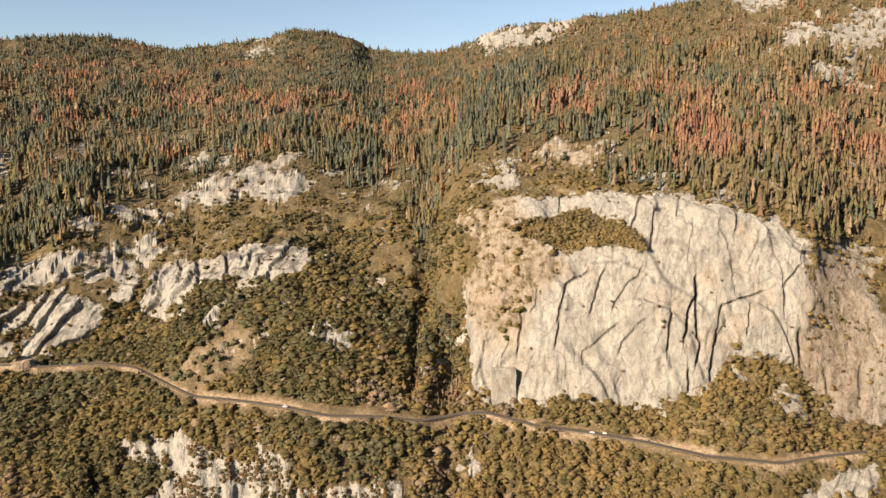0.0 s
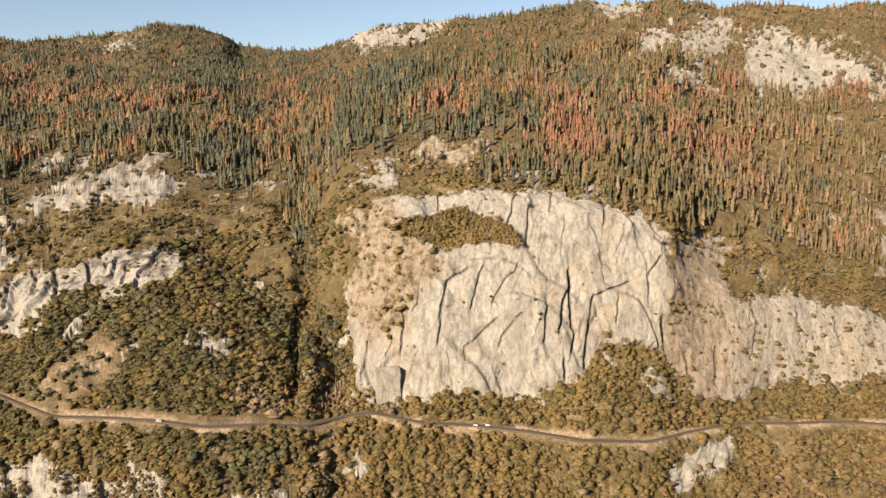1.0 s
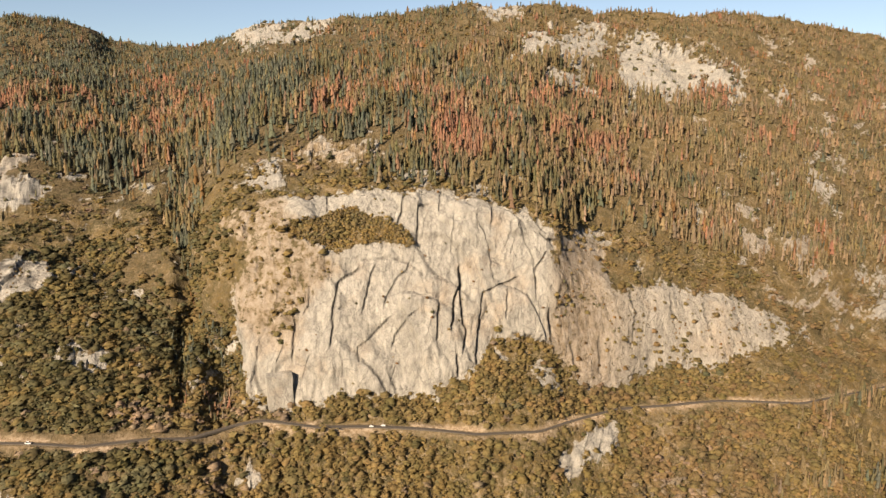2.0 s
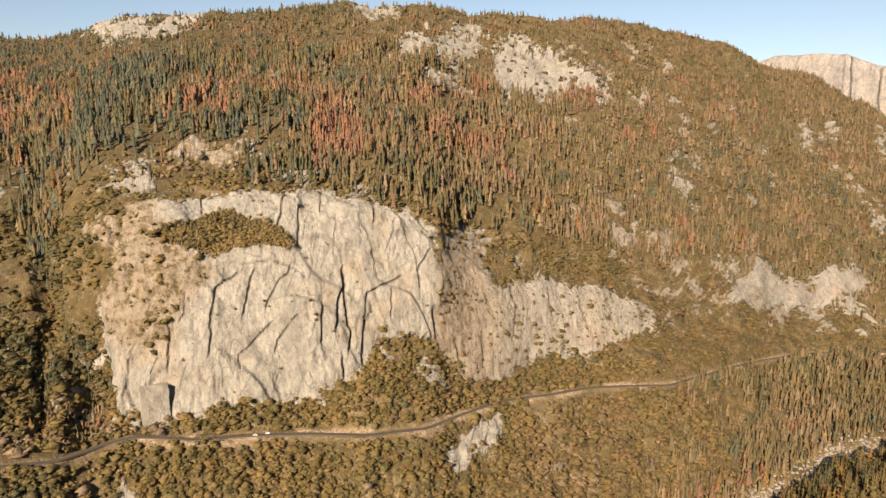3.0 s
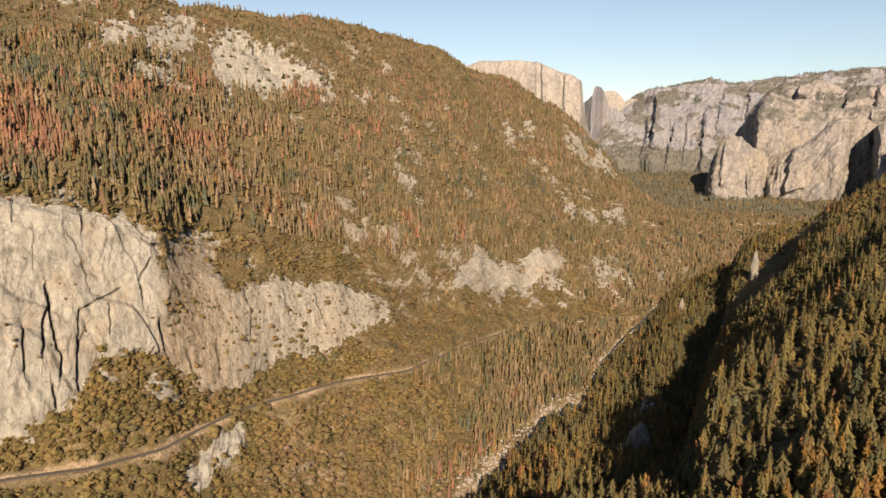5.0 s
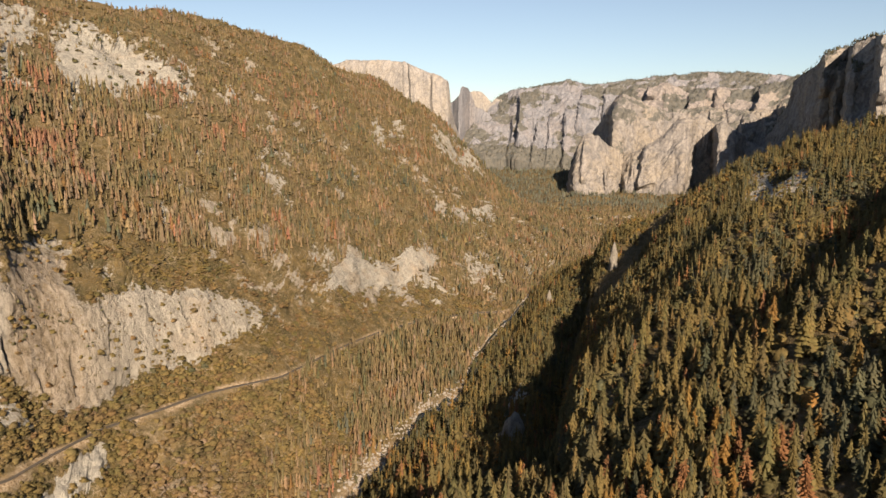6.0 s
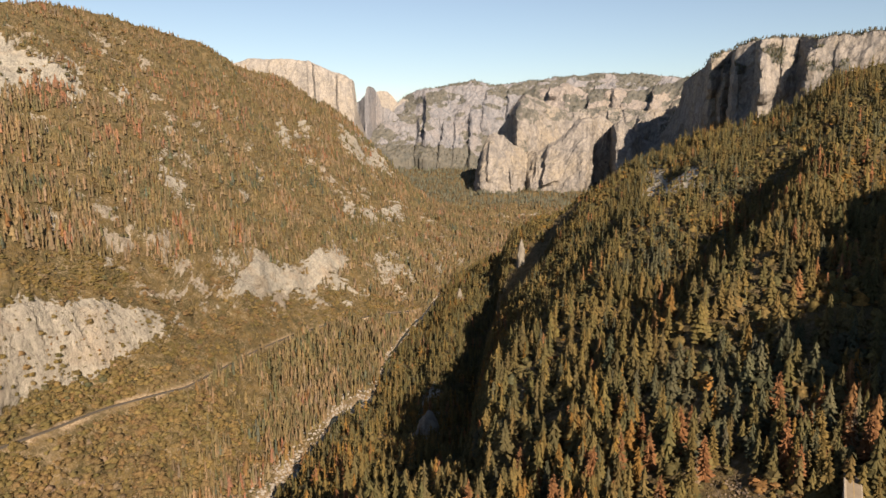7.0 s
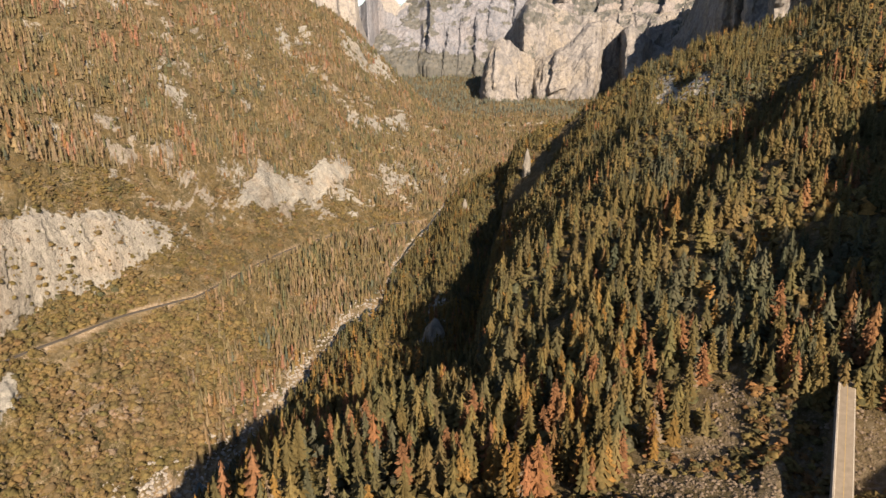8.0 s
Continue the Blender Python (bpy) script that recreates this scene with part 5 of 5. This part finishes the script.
# the near south slope
CCLEAR = clearing.reshape(NR, NC)[:-1, :-1]
cleared = ((CAZ > 98.3) & (CAZ < 101.4) & (DIST < 352)) | (CCLEAR > 0.5)
gorge = np.exp(-(off_course(SPURS[1][2]).reshape(NR, NC)[:-1, :-1] / 62) ** 2) > 0.6
south = ~cleared & ~gorge & (CB > 0.55) & (CB < 3.93) & (CAZ > 40) & (CAZ < 106) & (DIST > 255)
PINE, MOSS, FIR, AMBER, RUSSET = (0.122, 0.106, 0.052), (0.162, 0.126, 0.054), (0.096, 0.096, 0.062), (0.225, 0.138, 0.046), (0.225, 0.118, 0.062)


def south_tints(rng, a, e, p):
    warm = smooth(92, 66, a)
    low = smooth(-14, -26, e)
    return tint_of(rng, (FIR, PINE, MOSS, AMBER, BROWN, RUSSET), (1.0 - 0.7 * warm, 3.6 + 0 * a, 2.8 + 1.8 * warm, 0.08 + 0.2 * warm + 1.0 * low, 0.2 + 0 * a, 0.1 + 0.6 * low), 0.16, p)


grow = south * free * (0.45 + clump) * (0.5 + fine)
p, a, e, rng = scatter(grow * (DIST > 270) * (DIST < 720) * (1 + 0.5 * (DIST < 430)), 2500, 15)
h = rng.triangular(9, 20, 34, len(p))
plant("mixed_forest", "mixed dark conifers with rusty dying crowns", TALL, p, h, h * rng.uniform(0.9, 1.4, len(p)), south_tints(rng, a, e, p), 16)
p, a, e, rng = scatter(grow * (DIST >= 700), 9500, 35)
h = rng.triangular(8, 17, 30, len(p))
plant("upper_forest", "dark conifers over the higher near slope", TALLER, p, h, h * rng.uniform(0.95, 1.55, len(p)), south_tints(rng, a, e, p), 36)
p, a, e, rng = scatter(south * free * (0.3 + CROCK) * (1.2 - 0.6 * fine), 11000, 27)
h = rng.uniform(5, 13, len(p))
plant("broadleaf_forest", "rounded oaks between the conifers, some turning gold", OAKS, p, h, h * rng.uniform(0.8, 1.2, len(p)), tint_of(rng, (FIR, PINE, MOSS, AMBER), (0.8 + 0 * a, 3, 3, 0.3), 0.15, p), 28)
p, a, e, rng = scatter((south * 0.45 + cleared * fine * 7.0 * (DIST > 230)) * (DIST < 1700), 9500, 23)
h = rng.uniform(1.5, 5, len(p))
plant("understory", "low brush between the conifers", SHRUBS, p, h, h * rng.uniform(1.3, 1.9, len(p)), tint_of(rng, (PINE, MOSS, AMBER, BROWN), (3 + 0 * a, 3, 0.5, 2.0)), 24)

rng = np.random.default_rng(95)
p = np.concatenate([q[rng.integers(0, len(q), n)] + rng.uniform(-12, 12, (n, 3)) * (1, 1, 0) for q, n in ((RIMS[3], 2600), (RIMS[4], 500), (RIMS[-1], 3000), (FEET[3], 1400))])
h = rng.uniform(5, 14, len(p))
plant("rim_forest", "small dark conifers along the brinks of far cliffs", TINY, p, h, h * rng.uniform(1.0, 1.6, len(p)), tint_of(rng, ((0.085, 0.090, 0.066), (0.12, 0.105, 0.070)), (np.ones(len(p)) * 2, 1.0)), 96)

# the flat floor of the far valley
p, a, e, rng = scatter((CB >= 10.0) & (CB < 12) & (CAZ > 60) & (CAZ < 90), 4500, 25)
h = rng.uniform(12, 26, len(p))
# crown tints are paler and greyer to carry the valley haze
plant("valley_forest", "dark conifers covering the far valley floor", TINY, p, h, h * rng.uniform(0.9, 1.4, len(p)), tint_of(rng, ((0.130, 0.138, 0.112), (0.155, 0.145, 0.105)), (2 + 0 * a, 1.5)), 26)

# ---------------------------------------------------------------- single trees on the near slope
def part(name, mesh, parent, label=""):
    ob = new(name, mesh)
    ob.parent = parent
    return tagged(ob, label) if label else ob


def tree_material():
    m, nt, bsdf = nodes_of("needles", 0.85, 0.08)
    info = nt.nodes.new("ShaderNodeObjectInfo")
    c = mix(nt, 0.65, attr(nt, "tint").outputs["Color"], ramp(nt, noise_node(nt, 0.5, 4, 0.7), [(0.3, (0.5, 0.5, 0.5)), (0.7, (1.25, 1.2, 1.1))]), "MULTIPLY")
    c = mix(nt, 0.5, c, ramp(nt, info.outputs["Random"], [(0.0, (0.6, 0.65, 0.65)), (1.0, (1.35, 1.25, 1.05))]), "MULTIPLY")
    leafy(nt, bsdf, c)
    return m


NEEDLES = tree_material()


def whorl_crown(rng, tiers, tint, thin=1.0):
    """A crown of single boughs in whorls round a stem 1 high."""
    v, f = [], []
    belly = rng.uniform(0.6, 0.95)
    for k in range(tiers):
        t = k / tiers
        z = 0.10 + 0.88 * t
        reach = 0.19 * (1 - t) ** belly * rng.uniform(0.8, 1.15) + 0.012
        for i in range(9):
            if rng.random() > thin:
                continue
            a = rng.uniform(0, 6.28)
            q = reach * rng.uniform(0.6, 1.15)
            w, drop = q * rng.uniform(0.16, 0.27), q * rng.uniform(0.15, 0.6)
            ca, sa = math.cos(a), math.sin(a)
            c = len(v)
            zz = z + rng.uniform(-0.03, 0.03)
            v += [(0, 0, zz + 0.03), (ca * q * 0.65 - sa * w, sa * q * 0.65 + ca * w, zz - drop * 0.9), (ca * q, sa * q, zz - drop * 0.5),
                  (ca * q * 0.65 + sa * w, sa * q * 0.65 - ca * w, zz - drop * 0.9)]
            f += [(c, c + 1, c + 2), (c, c + 2, c + 3)]
    if thin > 0.5:                                 # dense inner crown
        c, n = len(v), 7
        for z, q in ((0.09, 0.045), (0.45, 0.040)):
            for i in range(n):
                k = q * rng.uniform(0.75, 1.2)
                v.append((k * math.cos(6.283 * i / n), k * math.sin(6.283 * i / n), z))
        v.append((0, 0, 0.95))
        for i in range(n):
            j = (i + 1) % n
            f += [(c + i, c + j, c + n + j), (c + i, c + n + j, c + n + i), (c + n + i, c + n + j, c + 2 * n)]
    c = len(v)
    v += [(0.012, 0, 0.86), (-0.006, 0.01, 0.86), (-0.006, -0.01, 0.86), (0, 0, 1.0)]
    f += [(c, c + 1, c + 3), (c + 1, c + 2, c + 3), (c + 2, c, c + 3)]
    return mesh_from("crown", np.array(v), np.array(f), NEEDLES, False, tint=np.tile(np.array(tint), (len(v), 1)))


def trunk_mesh(thick=0.013):
    v, f, n = [], [], 6
    for z, q in ((-0.08, thick * 1.3), (0.06, thick), (0.55, thick * 0.6), (0.97, 0.002)):
        v += [(q * math.cos(6.283 * i / n), q * math.sin(6.283 * i / n), z) for i in range(n)]
    for r in range(3):
        for i in range(n):
            f.append((r * n + i, r * n + (i + 1) % n, (r + 1) * n + (i + 1) % n, (r + 1) * n + i))
    return mesh_from("trunk", np.array(v), np.array(f), BARK, True)


def single_tree(rng, tint, label, thin=1.0, tiers=26):
    root = tagged(new("conifer_tree"), label, "tree", "conifers on the near slope")
    part("trunk", trunk_mesh(), root)
    part("crown", whorl_crown(rng, tiers, tint, thin), root)
    return root


trng = random.Random(21)
KINDS = []
for tint, label, thin, count in (
        (PINE, "tall green conifer on the rocky near slope", 1.0, 2), (MOSS, "olive-green conifer lit gold by low sun", 1.0, 5),
        (FIR, "dark bluish conifer standing in a dense wood", 1.0, 1), (AMBER, "conifer with yellowing sunlit needles", 0.95, 2),
        (RUSSET, "dying conifer with rust-red needles", 0.8, 2), (GREY, "dead grey conifer with bare boughs", 0.4, 1)):
    for _ in range(count):
        KINDS.append(single_tree(trng, tint, label, thin))
p, a, e, rng = scatter(south * free * (DIST <= 430) * (0.6 + clump) * (0.4 + 0.9 * (CAZ > 74)), 300, 71)
first = set()
for n, (x, y, z) in enumerate(p):
    k = n if n < len(KINDS) else (int(rng.choice([10, 11], p=[0.5, 0.5])) if rng.random() < 0.2 else int(rng.integers(0, 13)))
    hgt = rng.triangular(12, 23, 33)
    m = pose(x, y, z - 0.4, rng.uniform(-3, 3), rng.uniform(-3, 3), rng.uniform(0, 360)) @ Matrix.Diagonal((hgt * rng.uniform(0.8, 1.2),) * 2 + (hgt, 1))
    if k == n:
        KINDS[k].matrix_basis = m
    else:
        ob = copy_thing(KINDS[k], Matrix.Identity(4))
        ob.matrix_basis = m


# ---------------------------------------------------------------- rocks that stand free
def spot(bearing, dip, distance=None):
    """A place on the land: by bearing and dip, or by bearing and distance."""
    j = int(np.argmin(np.abs(AZ - bearing)))
    d = np.hypot(GP[:, j, 0], GP[:, j, 1])
    if distance is None:
        seen = np.degrees(np.arctan2(GP[:, j, 2], d))
        i = int(np.argmax(seen >= dip))
    else:
        i = int(np.argmin(np.abs(d - distance)))
    return Vector(GP[i, j])


def rock_spire(name, label, base, height, radius, seed, blunt=0.25):
    rng, n, levels = random.Random(seed), 14, 16
    v = []
    for k in range(levels):
        t = k / (levels - 1)
        q = radius * ((1 - t) ** 0.7 * (1 - blunt) + blunt * (1 - t ** 4))
        for i in range(n):
            a = 6.2832 * i / n
            d = Vector((math.cos(a) * 1.3, math.sin(a) * 1.3, t * 3.5 + seed))
            w = 1 + 0.5 * noise.fractal(d, 0.8, 2.1, 4)
            v.append((q * w * math.cos(a), q * w * math.sin(a), -0.15 * height + 1.15 * height * t))
    i = np.arange(levels * n).reshape(levels, n)
    f = np.stack([i[:-1], np.roll(i, -1, 1)[:-1], np.roll(i, -1, 1)[1:], i[1:]], -1).reshape(-1, 4)
    ob = new(name, mesh_from(name, np.array(v), f, FREE_ROCK, True))
    ob.location = base
    return tagged(ob, label, "rock")


def free_rock_material(name, **tones):
    m, nt, bsdf = nodes_of(name, 0.95, 0.1)
    nt.links.new(granite_colour(nt, **tones), bsdf.inputs["Base Color"])
    bump(nt, bsdf, noise_node(nt, 0.5, 6, 0.7), 0.8, 1.5)
    return m


FREE_ROCK, BLOCK_ROCK = free_rock_material("free_granite", pale=(0.215, 0.198, 0.17), dark=(0.09, 0.083, 0.075)), free_rock_material("block_granite")
rock_spire("rock_pinnacle", "slender sunlit granite pinnacle against a shaded slope", spot(74.4, -11.2), 52, 10, 3)
rock_spire("rock_pinnacle", "short granite pinnacle among trees by the river", spot(69.3, -14.1), 32, 8, 5, 0.4)
rock_spire("rock_outcrop", "tilted granite fin on a wooded rib", spot(66.6, -22.6, 800), 34, 15, 8, 0.5)


def face_block():
    """The great block that leans on the foot of the face."""
    b = spot(5.1, -21.3)
    bm = bmesh.new()
    bmesh.ops.create_cube(bm, size=1)
    bmesh.ops.subdivide_edges(bm, edges=bm.edges[:], cuts=4, use_grid_fill=True)
    for v in bm.verts:
        v.co = Vector((v.co.x * 27, v.co.y * 16, v.co.z * 38 + (2.0 * v.co.x)))
        v.co += noise.noise_vector(v.co * 0.09) * 1.6
    me = bpy.data.meshes.new("rock_block")
    bm.to_mesh(me)
    bm.free()
    me.materials.append(BLOCK_ROCK)
    ob = new("rock_block", me)
    ob.matrix_world = pose(b.x, b.y + 4, b.z + 13, -4, 0, 4)
    return tagged(ob, "huge squared granite block at the foot of a cliff", "rock")


face_block()


def boulders(name, label, weight, count, lo, hi, seed, stone):
    p, a, e, rng = scatter(weight, count, seed)
    shapes = []
    r = random.Random(seed)
    for _ in range(6):
        bm = bmesh.new()
        bmesh.ops.create_icosphere(bm, subdivisions=1, radius=0.5)
        for v in bm.verts:
            v.co *= r.uniform(0.7, 1.2)
        shapes.append((np.array([v.co[:] for v in bm.verts]), np.array([[v.index for v in q.verts] for q in bm.faces])))
        bm.free()
    s = rng.uniform(lo, hi, count) * rng.uniform(0.5, 1, count)
    pick, turn = rng.integers(0, 6, count), rng.uniform(0, 6.28, count)
    V, F, base = [], [], 0
    for n in range(count):
        sv, sf = shapes[pick[n]]
        c, d = math.cos(turn[n]), math.sin(turn[n])
        V.append(np.stack([sv[:, 0] * c - sv[:, 1] * d, sv[:, 0] * d + sv[:, 1] * c, sv[:, 2] * 0.7], -1) * s[n] + p[n])
        F.append(sf + base)
        base += len(sv)
    return tagged(new(name, mesh_from(name, np.concatenate(V), np.concatenate(F), stone, False)), label, "rocks", kind="stuff")


boulders("river_boulders", "pale rounded boulders along the river bed", ((CB > 3.85) & (CB < 5.2) & (CAZ > 38) & (CAZ < 70)) * (0.2 + fine), 2800, 1.6, 7.0, 81, BOULDER)
boulders("slope_rubble", "broken brown rock over a cleared slope", (CCLEAR > 0.4) * (CAZ < 106) * (DIST > 230) * (0.15 + (1 - fine)), 2600, 0.4, 3.0, 82, RUBBLE)


# ---------------------------------------------------------------- the near road on its retaining wall
def near_road_segment():
    far_end, near_end = (99.9, 345, -154.7), (101.0, 268, -166.5)
    def at(q):
        return Vector((q[1] * math.sin(radians(q[0])), q[1] * math.cos(radians(q[0])), q[2]))
    a, b = at(far_end), at(near_end)
    way = (a - b)
    side = Vector((way.y, -way.x, 0)).normalized()
    n = 28
    pts = [b + way * (-1.0 + 2.04 * i / (n - 1)) for i in range(n)]

    def strip(name, lo, hi, z0, z1, material, label=""):
        v = []
        for off, dz in ((lo, z0), (lo, z1), (hi, z1), (hi, z0)):
            v += [tuple(p + side * off + Vector((0, 0, dz))) for p in pts]
        f = grid_faces(4, n)
        return mesh_from(name, np.array(v), f, material)

    root = tagged(new("near_road", strip("near_road", -3.4, 3.4, -9.0, 0.0, CONCRETE)), "sunlit mountain road on a stone retaining wall", "road", kind="structure")
    part("edge_line", strip("edge_line", -3.15, -2.95, -0.02, 0.02, LINE), root, "white edge line")
    part("edge_line", strip("edge_line", 2.95, 3.15, -0.02, 0.02, LINE), root, "white edge line")
    part("centre_line", strip("centre_line", -0.12, 0.12, -0.02, 0.02, YELLOW), root, "yellow centre line")
    part("parapet", strip("parapet", -3.8, -3.4, -9.0, 0.6, BOULDER), root, "low stone parapet")
    return root


LINE = plain_material("white_line", (0.42, 0.38, 0.31), (0.55, 0.50, 0.42), 1.0)
YELLOW = plain_material("yellow_line", (0.30, 0.21, 0.09), (0.38, 0.28, 0.12), 1.0)
near_road_segment()


# ---------------------------------------------------------------- cars on the far road
def paint(name, colour, rough=0.35):
    m, nt, bsdf = nodes_of(name, rough, 0.5)
    bsdf.inputs["Base Color"].default_value = (*colour, 1)
    return m


WHITE_PAINT, DARK_GLASS, TYRE = paint("white_car_paint", (0.78, 0.77, 0.74)), paint("dark_glass", (0.02, 0.025, 0.03), 0.1), paint("tyre", (0.02, 0.02, 0.02), 0.9)


def box_part(name, size, at, material, parent, bevel=0.08, taper=1.0):
    bm = bmesh.new()
    bmesh.ops.create_cube(bm, size=1)
    for v in bm.verts:
        k = taper if v.co.z > 0 else 1.0
        v.co = Vector((v.co.x * size[0] * k, v.co.y * size[1] * k, v.co.z * size[2]))
    bmesh.ops.bevel(bm, geom=bm.edges[:], offset=bevel, segments=2, affect="EDGES")
    bmesh.ops.translate(bm, verts=bm.verts, vec=at)
    me = bpy.data.meshes.new(name)
    bm.to_mesh(me)
    bm.free()
    me.materials.append(material)
    return part(name, me, parent)


def car(label, bearing, offset, length, height):
    root = tagged(new("car"), label, "car", "vehicles on the mountain road")
    box_part("body", (length, 1.9, 0.75), (0, 0, 0.75), WHITE_PAINT, root, 0.14)
    box_part("cabin", (length * 0.62, 1.75, height - 1.05), (-length * 0.05, 0, 1.05 + (height - 1.05) / 2), DARK_GLASS, root, 0.12, 0.85)
    box_part("roof", (length * 0.5, 1.5, 0.08), (-length * 0.05, 0, height), WHITE_PAINT, root, 0.03)
    for x in (-length * 0.31, length * 0.31):
        for y in (-0.85, 0.85):
            bm = bmesh.new()
            bmesh.ops.create_cone(bm, cap_ends=True, segments=16, radius1=0.36, radius2=0.36, depth=0.24, matrix=pose(x, y, 0.36, 90, 0, 0))
            me = bpy.data.meshes.new("wheel")
            bm.to_mesh(me)
            bm.free()
            me.materials.append(TYRE)
            part("wheel", me, root)
    j = int(np.argmin(np.abs(AZ - bearing)))
    a = radians(AZ[j])
    r, z = rings[6][1][j] + offset, rings[6][2][j] + 0.92
    r2, z2, a2 = rings[6][1][j + 2] + offset, rings[6][2][j + 2] + 0.92, radians(AZ[j + 2])
    d = Vector((r2 * math.sin(a2) - r * math.sin(a), r2 * math.cos(a2) - r * math.cos(a), z2 - z))
    root.matrix_world = pose(r * math.sin(a), r * math.cos(a), z, 0, -math.degrees(math.atan2(d.z, math.hypot(d.x, d.y))), math.degrees(math.atan2(d.y, d.x)))


car("white van driving along the mountain road", -13.3, 4.2, 5.6, 2.3)
car("white car on the road below the cliff", 12.6, 4.2, 4.7, 1.6)
car("pale car on the road below the cliff", 13.6, 7.2, 4.6, 1.55)
